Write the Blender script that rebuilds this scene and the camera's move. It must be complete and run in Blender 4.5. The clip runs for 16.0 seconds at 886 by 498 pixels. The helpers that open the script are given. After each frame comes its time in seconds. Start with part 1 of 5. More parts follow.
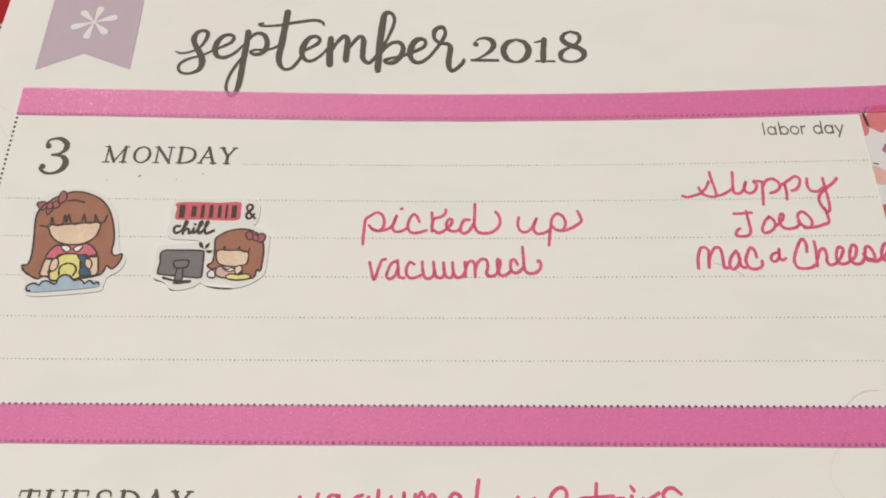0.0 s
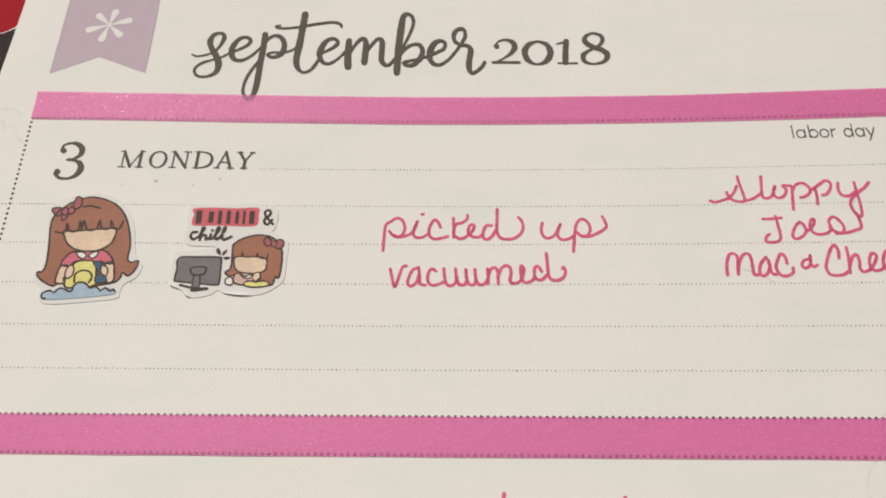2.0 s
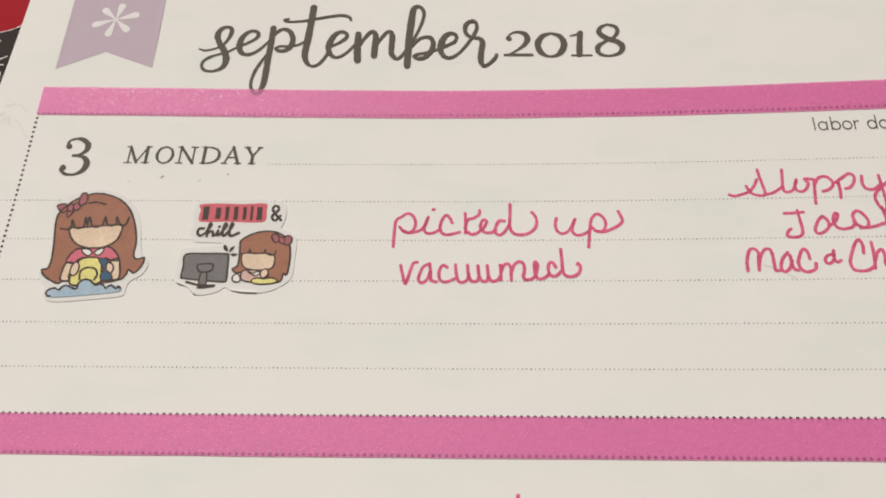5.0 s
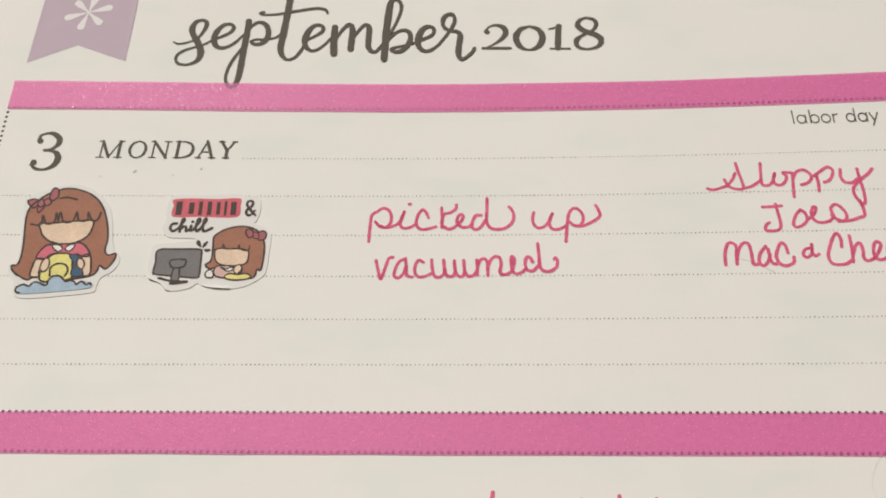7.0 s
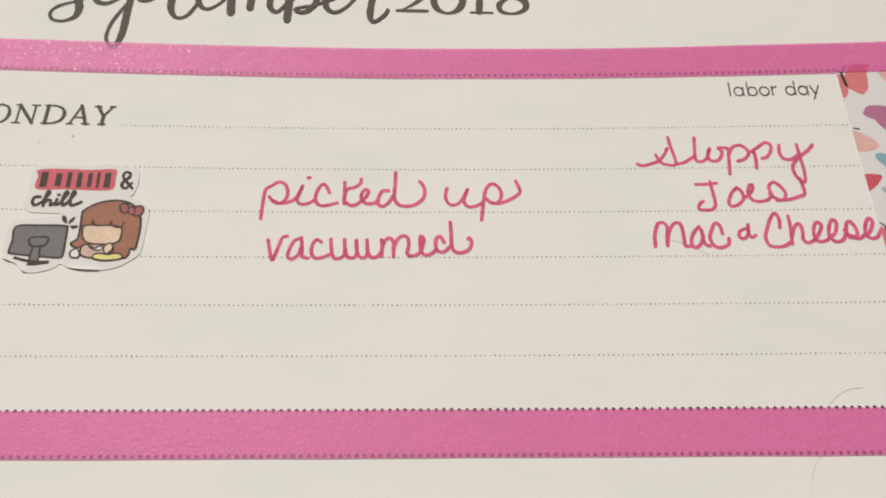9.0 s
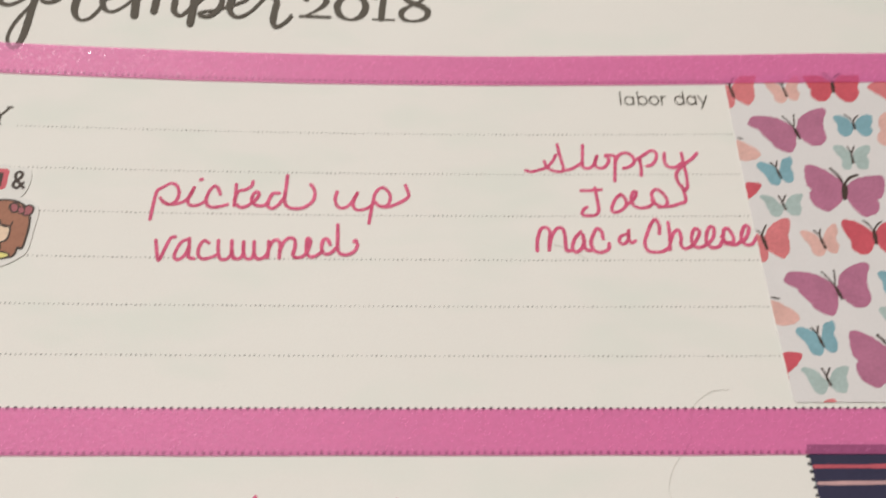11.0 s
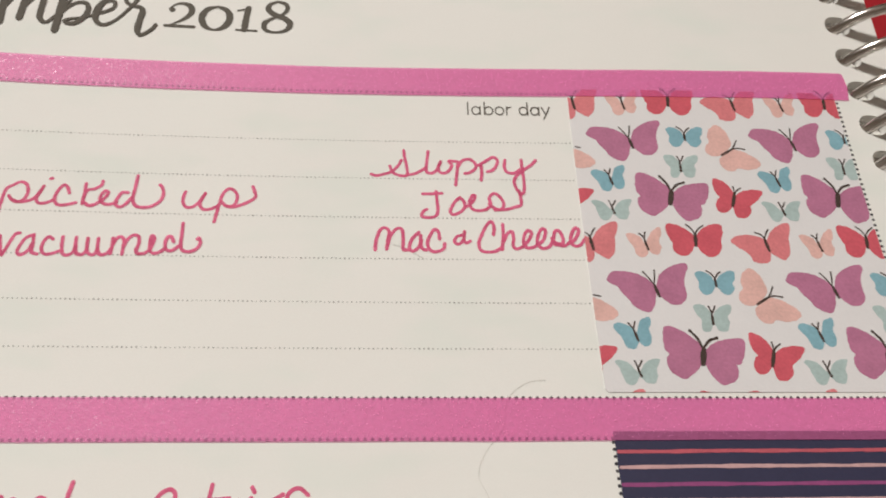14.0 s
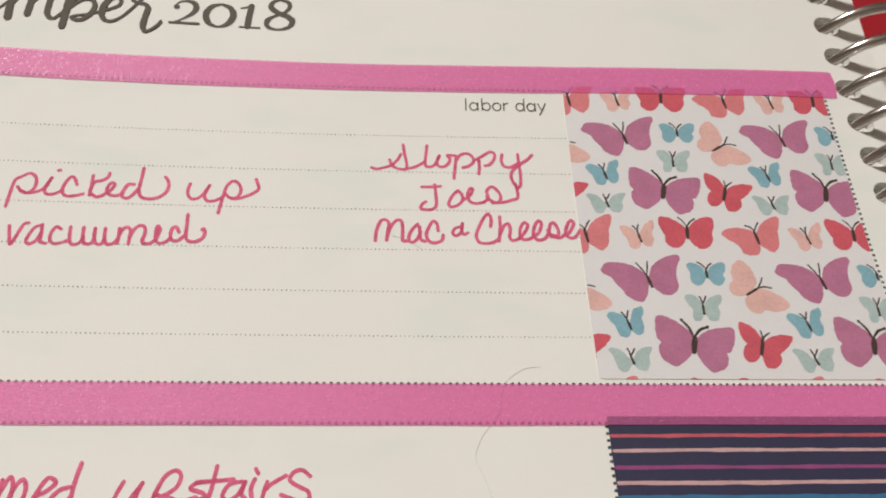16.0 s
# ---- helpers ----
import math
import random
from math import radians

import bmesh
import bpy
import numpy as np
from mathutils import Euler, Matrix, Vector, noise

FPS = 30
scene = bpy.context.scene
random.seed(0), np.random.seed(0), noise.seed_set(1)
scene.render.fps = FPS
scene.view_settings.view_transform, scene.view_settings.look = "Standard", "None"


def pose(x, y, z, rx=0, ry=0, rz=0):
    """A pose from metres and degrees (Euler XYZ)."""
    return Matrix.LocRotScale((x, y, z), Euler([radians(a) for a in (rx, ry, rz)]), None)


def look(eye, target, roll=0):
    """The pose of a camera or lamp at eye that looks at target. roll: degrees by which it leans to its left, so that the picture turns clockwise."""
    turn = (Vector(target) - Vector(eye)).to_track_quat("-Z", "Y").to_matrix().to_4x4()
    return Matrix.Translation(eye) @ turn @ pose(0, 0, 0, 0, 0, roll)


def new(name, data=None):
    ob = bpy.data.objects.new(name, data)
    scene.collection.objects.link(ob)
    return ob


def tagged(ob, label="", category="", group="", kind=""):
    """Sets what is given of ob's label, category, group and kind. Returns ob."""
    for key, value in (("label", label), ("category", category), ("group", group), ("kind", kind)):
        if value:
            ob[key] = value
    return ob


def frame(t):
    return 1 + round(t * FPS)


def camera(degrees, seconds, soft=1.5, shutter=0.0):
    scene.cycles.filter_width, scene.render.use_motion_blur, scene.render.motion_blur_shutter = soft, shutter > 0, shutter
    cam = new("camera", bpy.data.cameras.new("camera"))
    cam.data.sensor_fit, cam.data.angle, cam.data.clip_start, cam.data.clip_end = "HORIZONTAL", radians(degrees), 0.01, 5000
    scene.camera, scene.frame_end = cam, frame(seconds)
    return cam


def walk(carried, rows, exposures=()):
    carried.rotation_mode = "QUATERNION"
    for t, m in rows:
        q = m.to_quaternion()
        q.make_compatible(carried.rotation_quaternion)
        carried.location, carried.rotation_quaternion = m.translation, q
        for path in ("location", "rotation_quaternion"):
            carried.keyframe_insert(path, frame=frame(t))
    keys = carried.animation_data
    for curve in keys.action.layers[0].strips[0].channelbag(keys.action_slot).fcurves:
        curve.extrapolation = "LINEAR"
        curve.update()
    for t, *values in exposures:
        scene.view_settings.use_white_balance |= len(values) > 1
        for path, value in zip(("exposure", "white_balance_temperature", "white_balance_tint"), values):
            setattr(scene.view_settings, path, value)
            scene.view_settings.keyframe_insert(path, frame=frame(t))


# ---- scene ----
# Lengths on the planner are in page units: one ruled line is 5.557 units, a quarter of an inch.
U = 0.001143
LIFT = 14.6          # the page plane over the table, in units
cam = camera(58.11, 16.0, soft=1.9, shutter=0.6)
ROWS = [
    (0.0, 62.94, -77.67, 91.22, 26.90, 1.83, 0.64),
    (0.5, 62.85, -77.68, 90.83, 27.07, 1.87, 0.62),
    (0.8, 62.43, -77.71, 91.04, 27.11, 1.88, 0.60),
    (1.0, 62.27, -77.54, 90.71, 27.11, 1.91, 0.62),
    (1.3, 62.06, -76.80, 89.72, 27.00, 2.06, 0.67),
    (1.5, 62.20, -76.98, 89.94, 26.77, 2.13, 0.73),
    (1.8, 61.21, -76.31, 89.69, 26.96, 2.20, 0.77),
    (2.0, 61.05, -76.20, 89.62, 27.04, 2.33, 0.85),
    (2.3, 60.81, -76.15, 89.34, 27.36, 2.68, 1.09),
    (2.5, 60.53, -75.80, 89.30, 27.19, 2.71, 1.08),
    (3.0, 60.79, -76.16, 89.10, 27.31, 2.83, 1.14),
    (3.3, 60.52, -76.21, 88.84, 27.38, 2.81, 1.02),
    (3.5, 60.71, -76.04, 88.26, 27.48, 2.89, 1.07),
    (4.0, 60.83, -75.99, 88.51, 27.31, 3.06, 1.16),
    (4.2, 60.84, -76.10, 88.28, 27.25, 3.13, 1.19),
    (6.3, 61.45, -75.45, 86.31, 27.29, 3.18, 1.00),
    (6.5, 61.52, -75.51, 86.53, 27.21, 3.06, 0.96),
    (6.8, 61.86, -74.11, 83.80, 27.40, 2.80, 0.81),
    (7.0, 62.80, -75.79, 85.89, 27.14, 2.68, 0.72),
    (7.3, 62.72, -74.83, 84.60, 27.08, 2.55, 0.77),
    (7.5, 63.64, -74.72, 83.37, 27.20, 2.40, 0.67),
    (7.8, 64.53, -74.97, 82.52, 27.42, 1.70, 0.41),
    (8.0, 65.95, -74.60, 81.35, 27.36, 1.27, 0.28),
    (8.2, 66.85, -73.65, 78.19, 27.40, 0.54, -0.04),
    (10.3, 68.80, -73.95, 74.54, 27.54, -0.65, -0.58),
    (10.5, 70.12, -74.17, 75.34, 27.16, -0.57, -0.44),
    (10.7, 74.71, -74.71, 76.35, 27.08, -0.95, -0.50),
    (10.9, 77.66, -74.65, 76.34, 27.14, -1.45, -0.50),
    (11.0, 78.61, -74.76, 76.95, 27.86, -1.70, -0.50),
    (11.1, 78.52, -75.23, 76.56, 28.30, -2.10, -0.63),
    (11.2, 79.30, -75.21, 77.39, 28.05, -2.15, -0.64),
    (11.3, 80.81, -76.32, 79.69, 28.03, -1.91, -0.43),
    (11.4, 83.19, -78.41, 80.76, 28.32, -2.11, -0.46),
    (11.5, 86.03, -80.53, 81.47, 28.12, -2.67, -0.36),
    (11.6, 86.58, -80.92, 81.77, 28.12, -3.28, -0.38),
    (11.8, 87.05, -79.68, 81.19, 27.83, -3.75, -0.21),
    (12.0, 88.55, -79.52, 81.81, 28.44, -3.92, -0.21),
    (12.2, 90.84, -79.88, 82.17, 29.05, -4.28, -0.58),
    (12.5, 91.12, -79.74, 81.89, 29.20, -4.23, -0.93),
    (12.7, 91.27, -80.16, 81.38, 29.56, -4.11, -0.99),
    (13.0, 91.38, -79.99, 80.69, 29.49, -4.20, -1.20),
    (13.3, 91.10, -79.59, 80.65, 29.43, -4.03, -1.24),
    (13.5, 90.99, -79.38, 80.58, 29.44, -4.09, -1.26),
    (13.7, 91.17, -79.78, 80.13, 29.90, -4.08, -1.26),
    (14.0, 92.34, -79.64, 79.47, 29.88, -4.23, -1.39),
    (14.3, 92.55, -79.29, 79.23, 29.54, -4.83, -1.56),
    (14.5, 92.03, -79.84, 80.09, 29.75, -4.79, -1.55),
    (14.7, 92.46, -79.82, 79.70, 29.82, -4.86, -1.59),
    (15.0, 93.00, -80.30, 80.43, 29.73, -5.00, -1.61),
    (15.3, 92.98, -80.88, 82.03, 29.71, -4.99, -1.58),
    (15.5, 93.11, -80.92, 81.56, 29.85, -4.86, -1.50),
    (15.7, 92.85, -81.15, 81.82, 29.81, -4.65, -1.41),
    (16.0, 91.91, -82.09, 80.79, 30.14, -4.56, -1.38),
]
walk(cam, [(t, pose(x * U, y * U, (z + LIFT) * U, rx, ry, rz)) for t, x, y, z, rx, ry, rz in ROWS],
     exposures=((0.0, -0.04), (8.0, -0.05), (12.0, -0.05), (16.0, -0.06)))

# ---- light: one warm lamp over the table, in a closed room ----
world = bpy.data.worlds.new("world")
scene.world = world
world.use_nodes = True
world.node_tree.nodes["Background"].inputs[0].default_value = (1.0, 0.92, 0.82, 1)
world.node_tree.nodes["Background"].inputs[1].default_value = 0.05
lamp_data = bpy.data.lights.new("room_lamp", "AREA")
lamp_data.shape, lamp_data.size, lamp_data.energy, lamp_data.color = "DISK", 0.25, 32.2, (1.0, 0.972, 0.920)
lamp = new("room_lamp", lamp_data)
lamp.matrix_world = look((-0.55, 0.95, 1.28), (0.08, -0.03, 0.0))

# ---- materials ----
def material(name, base, rough=0.6, vary=0.05, scale=400.0, fine=6000.0, bump=0.08, metal=0.0, spec=0.3, tint=None, contrast=1.0):
    """Two scales of colour variation and a fine relief."""
    m = bpy.data.materials.new(name)
    m.use_nodes = True
    nt = m.node_tree
    b = nt.nodes["Principled BSDF"]
    co = nt.nodes.new("ShaderNodeTexCoord")
    n1, n2 = nt.nodes.new("ShaderNodeTexNoise"), nt.nodes.new("ShaderNodeTexNoise")
    n1.inputs["Scale"].default_value, n2.inputs["Scale"].default_value = scale, fine
    n1.inputs["Detail"].default_value, n2.inputs["Detail"].default_value = 4, 3
    add = nt.nodes.new("ShaderNodeMath")
    add.operation = "ADD"
    half = nt.nodes.new("ShaderNodeMath")
    half.operation, half.inputs[1].default_value = "MULTIPLY", 0.5
    mix = nt.nodes.new("ShaderNodeMix")
    mix.data_type = "RGBA"
    lo = tint or tuple(c * (1 - vary) for c in base)
    hi = tuple(min(1, c * (1 + vary)) for c in base)
    mix.inputs["A"].default_value, mix.inputs["B"].default_value = (*lo, 1), (*hi, 1)
    bp = nt.nodes.new("ShaderNodeBump")
    bp.inputs["Strength"].default_value, bp.inputs["Distance"].default_value = bump, 0.0001
    for n in (n1, n2):
        nt.links.new(co.outputs["Object"], n.inputs["Vector"])
    nt.links.new(n1.outputs["Fac"], add.inputs[0])
    nt.links.new(n2.outputs["Fac"], add.inputs[1])
    nt.links.new(add.outputs[0], half.inputs[0])
    spread = nt.nodes.new("ShaderNodeMapRange")
    spread.inputs["From Min"].default_value, spread.inputs["From Max"].default_value = 0.5 - 0.5 / contrast, 0.5 + 0.5 / contrast
    nt.links.new(half.outputs[0], spread.inputs["Value"])
    nt.links.new(spread.outputs["Result"], mix.inputs["Factor"])
    nt.links.new(mix.outputs["Result"], b.inputs["Base Color"])
    nt.links.new(n2.outputs["Fac"], bp.inputs["Height"])
    nt.links.new(bp.outputs["Normal"], b.inputs["Normal"])
    b.inputs["Roughness"].default_value, b.inputs["Metallic"].default_value = rough, metal
    b.inputs["Specular IOR Level"].default_value = spec
    return m


def washi_material(name, base, cover):
    """Thin translucent paper tape with a glittery face: what lies under it shows faintly."""
    m = material(name, base, rough=0.5, vary=0.22, scale=1500.0, fine=3400.0, bump=0.55, spec=0.45, contrast=1.8)
    nt = m.node_tree
    b = nt.nodes["Principled BSDF"]
    clear = nt.nodes.new("ShaderNodeBsdfTransparent")
    clear.inputs["Color"].default_value = (0.975, 0.550, 0.785, 1)
    mix = nt.nodes.new("ShaderNodeMixShader")
    mix.inputs["Fac"].default_value = cover
    # flakes: small cells, a few of them bright and glossy
    co = nt.nodes.new("ShaderNodeTexCoord")
    vor = nt.nodes.new("ShaderNodeTexVoronoi")
    vor.inputs["Scale"].default_value = 4200.0
    ramp = nt.nodes.new("ShaderNodeMapRange")
    ramp.inputs["From Min"].default_value, ramp.inputs["From Max"].default_value = 0.72, 0.97
    ramp.inputs["To Min"].default_value, ramp.inputs["To Max"].default_value = 0.55, 0.16
    nt.links.new(co.outputs["Object"], vor.inputs["Vector"])
    nt.links.new(vor.outputs["Color"], ramp.inputs["Value"])
    nt.links.new(ramp.outputs["Result"], b.inputs["Roughness"])
    o = nt.nodes["Material Output"]
    nt.links.new(clear.outputs[0], mix.inputs[1])
    nt.links.new(b.outputs[0], mix.inputs[2])
    # the clear film over it gives a broad soft sheen
    film_gloss, film_mix = nt.nodes.new("ShaderNodeBsdfGlossy"), nt.nodes.new("ShaderNodeMixShader")
    film_gloss.inputs["Color"].default_value = (1.0, 0.93, 0.97, 1)
    film_gloss.inputs["Roughness"].default_value = 0.50
    film_mix.inputs["Fac"].default_value = 0.010
    nt.links.new(b.inputs["Normal"].links[0].from_socket, film_gloss.inputs["Normal"])
    nt.links.new(mix.outputs[0], film_mix.inputs[1])
    nt.links.new(film_gloss.outputs[0], film_mix.inputs[2])
    nt.links.new(film_mix.outputs[0], o.inputs["Surface"])
    return m


def paper_material():
    """Uncoated cream paper, with the print of the other side showing through here and there."""
    m = material("paper", (0.800, 0.786, 0.752), rough=0.75, vary=0.018, scale=38.0, fine=5000.0, bump=0.10, spec=0.2, tint=(0.776, 0.750, 0.716), contrast=2.2)
    nt = m.node_tree
    b = nt.nodes["Principled BSDF"]
    old = b.inputs["Base Color"].links[0].from_socket
    co = nt.nodes.new("ShaderNodeTexCoord")
    mp = nt.nodes.new("ShaderNodeMapping")
    mp.inputs["Scale"].default_value = (55, 130, 1)
    n = nt.nodes.new("ShaderNodeTexNoise")
    n.inputs["Scale"].default_value, n.inputs["Detail"].default_value = 1.0, 2
    rg = nt.nodes.new("ShaderNodeMapRange")
    rg.inputs["From Min"].default_value, rg.inputs["From Max"].default_value = 0.50, 0.70
    rg.inputs["To Max"].default_value = 0.9
    mix = nt.nodes.new("ShaderNodeMix")
    mix.data_type = "RGBA"
    mix.inputs["B"].default_value = (0.748, 0.762, 0.716, 1)
    nt.links.new(co.outputs["Object"], mp.inputs["Vector"])
    nt.links.new(mp.outputs["Vector"], n.inputs["Vector"])
    nt.links.new(n.outputs["Fac"], rg.inputs["Value"])
    nt.links.new(rg.outputs["Result"], mix.inputs["Factor"])
    nt.links.new(old, mix.inputs["A"])
    nt.links.new(mix.outputs["Result"], b.inputs["Base Color"])
    return m


PAPER = paper_material()
PAPER_EDGE = material("paper_edge", (0.72, 0.70, 0.66), 0.8, 0.06, 300, 3000)
PRINT = material("printing_ink", (0.122, 0.109, 0.092), 0.7, 0.15, 1500, 9000, 0.05, spec=0.05)
PRINT_GREY = material("grey_printing_ink", (0.35, 0.34, 0.32), 0.7, 0.15, 2000, 9000, 0.05, spec=0.05)
DOT = material("dot_ink", (0.055, 0.050, 0.055), 0.6, 0.15, 2000, 9000, 0.05)
def pen_material():
    """Marker ink: a little light goes through it, so that crossings are darker."""
    m = material("pink_pen", (0.86, 0.215, 0.375), 0.6, 0.10, 800, 3000, 0.05, spec=0.10, tint=(0.60, 0.085, 0.195), contrast=3.0)
    nt = m.node_tree
    clear, mix = nt.nodes.new("ShaderNodeBsdfTransparent"), nt.nodes.new("ShaderNodeMixShader")
    clear.inputs["Color"].default_value = (0.96, 0.44, 0.60, 1)
    mix.inputs["Fac"].default_value = 0.58
    nt.links.new(clear.outputs[0], mix.inputs[1])
    nt.links.new(nt.nodes["Principled BSDF"].outputs[0], mix.inputs[2])
    nt.links.new(mix.outputs[0], nt.nodes["Material Output"].inputs["Surface"])
    return m


PEN = pen_material()
LAVENDER = material("lavender_print", (0.52, 0.425, 0.490), 0.7, 0.07, 500, 6000, spec=0.1)
WHITE_PRINT = material("white_print", (0.78, 0.75, 0.74), 0.7, 0.02, spec=0.1)
WASHI = washi_material("pink_washi", (0.845, 0.205, 0.475), 0.38)
FLAKE = material("glitter_flake", (0.86, 0.29, 0.53), 0.45, 0.10, 3000, 9000, 0.02, spec=0.4)
VINYL = material("sticker_vinyl", (0.735, 0.722, 0.698), 0.65, 0.02, 200, 4000, 0.03, spec=0.15)
TAPE_WHITE = material("white_washi", (0.722, 0.698, 0.704), 0.55, 0.03, 300, 2500, 0.2, spec=0.25, contrast=2.0)
NAVY = material("navy_washi", (0.040, 0.038, 0.078), 0.5, 0.2, 300, 2500, 0.2, spec=0.3)
CHROME = material("steel_wire", (0.64, 0.60, 0.565), 0.20, 0.03, 300, 2500, 0.02, metal=1.0)
RED_CLOTH = material("red_cloth", (0.330, 0.020, 0.027), 0.8, 0.10, 250, 2200, 0.25, spec=0.04)
BLACK_CARD = material("black_card", (0.040, 0.033, 0.031), 0.7, 0.2, 250, 2500, 0.1, spec=0.05)
CHALK = material("chalk_white", (0.62, 0.58, 0.55), 0.8, 0.10, 900, 5000)
FIBRE = material("grey_fibre", (0.66, 0.64, 0.60), 0.7, 0.1)
WALL = material("wall_paint", (0.70, 0.67, 0.62), 0.8, 0.04, 3, 60)
WOOD = material("floor_wood", (0.20, 0.12, 0.07), 0.5, 0.25, 6, 80)
COLOURS = {
    "plum": (0.455, 0.172, 0.282), "teal": (0.225, 0.405, 0.475), "mint": (0.400, 0.495, 0.485), "red": (0.59, 0.105, 0.138),
    "coral": (0.66, 0.205, 0.222), "peach": (0.71, 0.435, 0.395), "brown": (0.345, 0.155, 0.100), "cream": (0.74, 0.565, 0.42),
    "pink": (0.62, 0.155, 0.205), "yellow": (0.73, 0.67, 0.24), "blue": (0.37, 0.48, 0.58), "deep_blue": (0.055, 0.12, 0.20),
    "grey": (0.180, 0.172, 0.174), "bar_red": (0.60, 0.125, 0.155), "stripe_coral": (0.50, 0.105, 0.135), "sepia": (0.066, 0.046, 0.039),
    "stripe_pale": (0.56, 0.345, 0.350), "stripe_plum": (0.28, 0.070, 0.190), "stripe_blue": (0.05, 0.16, 0.30), "bow": (0.37, 0.120, 0.135), "white": (0.78, 0.75, 0.72), "blush": (0.62, 0.42, 0.37),
}
MAT = {k: material(k + "_print", v, 0.6, 0.15, 380, 2600, 0.06, spec=0.15, contrast=2.4) for k, v in COLOURS.items()}

# ---- the page's shape and drawing helpers ----
BOW = (2.551, -0.341, 3.120, 0.198, 2.543, -0.346, -1.107, -1.558)


def rise(x, y):
    """The height of the bowed page over its plane, in units."""
    a = max(-1.15, min(1.2, (x - 76) / 76))
    b = max(-1.0, min(0.8, (y + 25) / 50))
    k = BOW
    return k[0] * a * a + k[1] * a ** 3 + k[2] * a * a * b + k[3] * a * b + k[4] * b * b + k[5] * a ** 3 * b + k[6] * a ** 4 + k[7] * a ** 4 * b


def at(x, y, h=0.0):
    """A place h units over the page."""
    return Vector((x * U, y * U, (rise(x, y) + h + LIFT) * U))


def mesh_object(name, verts, faces, mats, parent=None, label="", smooth=False, slots=None, weld=False):
    me = bpy.data.meshes.new(name)
    me.from_pydata([tuple(v) for v in verts], [], faces)
    for m in (mats if isinstance(mats, (list, tuple)) else [mats]):
        me.materials.append(m)
    if slots:
        me.polygons.foreach_set("material_index", slots)
    if smooth:
        me.polygons.foreach_set("use_smooth", [True] * len(me.polygons))
    if weld:
        bm = bmesh.new()
        bm.from_mesh(me)
        bmesh.ops.remove_doubles(bm, verts=bm.verts[:], dist=0.02 * U)
        bm.to_mesh(me)
        bm.free()
    me.validate()
    ob = new(name, me)
    ob.parent = parent
    if label:
        tagged(ob, label)
    return ob


def thing(name, label, category, group="", kind=""):
    return tagged(new(name), label, category, group, kind)


def spline(pts, closed=False, steps=6):
    """A smooth curve through the points (any number of values each)."""
    p = [np.array(q, float) for q in pts]
    n, res = len(p), []
    for i in range(n if closed else n - 1):
        a, b = p[i], p[(i + 1) % n]
        if closed:
            z, c = p[i - 1], p[(i + 2) % n]
        else:
            z = p[i - 1] if i else 2 * a - b
            c = p[i + 2] if i + 2 < n else 2 * b - a
        for s in range(steps):
            t = s / steps
            res.append(0.5 * (2 * a + (b - z) * t + (2 * z - 5 * a + 4 * b - c) * t * t + (3 * a - z - 3 * b + c) * t ** 3))
    if not closed:
        res.append(p[-1])
    return res


class Ink:
    """Lines of pen or print on the page, gathered into one mesh."""

    def __init__(self, x=0.0, y=0.0, h=0.03, lift=None):
        self.x, self.y, self.h, self.lift, self.v, self.f, self.rise = x, y, h, lift, [], [], 0.0

    def place(self, x, y):
        extra = self.lift(x, y) if self.lift else 0.0
        return at(x, y, self.h + self.rise + extra)

    def stroke(self, pts, width=0.4, closed=False, rough=0.14, steps=6):
        if len(pts[0]) == 2:
            pts = [(*q, width) for q in pts]
        c = spline(pts, closed, steps)
        c = [q + np.array((self.x, self.y, 0)) for q in c]
        n = len(c)
        start = len(self.v)
        prev = None
        for i, q in enumerate(c):
            a, b = (c[i - 1], c[(i + 1) % n]) if closed else (c[max(0, i - 1)], c[min(n - 1, i + 1)])
            d = (b - a)[:2]
            d = d / (np.linalg.norm(d) + 1e-9)
            nrm = np.array((-d[1], d[0]))
            w = q[2] / 2 * (1 + rough * noise.noise((q[0] * 2.5, q[1] * 2.5, 1.7)))
            if prev is not None:
                self.rise += 0.00012
            for s in (1, -1):
                e = q[:2] + nrm * w * s
                self.v.append(self.place(*e))
            prev = q
        for i in range(n if closed else n - 1):
            j = (i + 1) % n
            self.f.append((start + 2 * i, start + 2 * i + 1, start + 2 * j + 1, start + 2 * j))
        if not closed:
            for q, o in ((c[0], c[1]), (c[-1], c[-2])):
                self.cap(q, o)
        self.rise += 0.0008

    def cap(self, q, o):
        """The round end of a stroke."""
        d = (q - o)[:2]
        ang, r, s = math.atan2(d[1], d[0]), q[2] / 2, len(self.v)
        self.v.append(self.place(q[0], q[1]))
        for k in range(7):
            t = ang - math.pi / 2 + math.pi * k / 6
            self.v.append(self.place(q[0] + r * math.cos(t), q[1] + r * math.sin(t)))
        for k in range(6):
            self.f.append((s, s + 1 + k, s + 2 + k))

    def dot(self, x, y, r, sides=8):
        s = len(self.v)
        for k in range(sides):
            t = 2 * math.pi * k / sides
            self.v.append(self.place(self.x + x + r * math.cos(t), self.y + y + r * math.sin(t)))
        self.f.append(tuple(range(s, s + sides)))

    def done(self, name, mat, parent, label=""):
        return mesh_object(name, self.v, self.f, mat, parent, label)


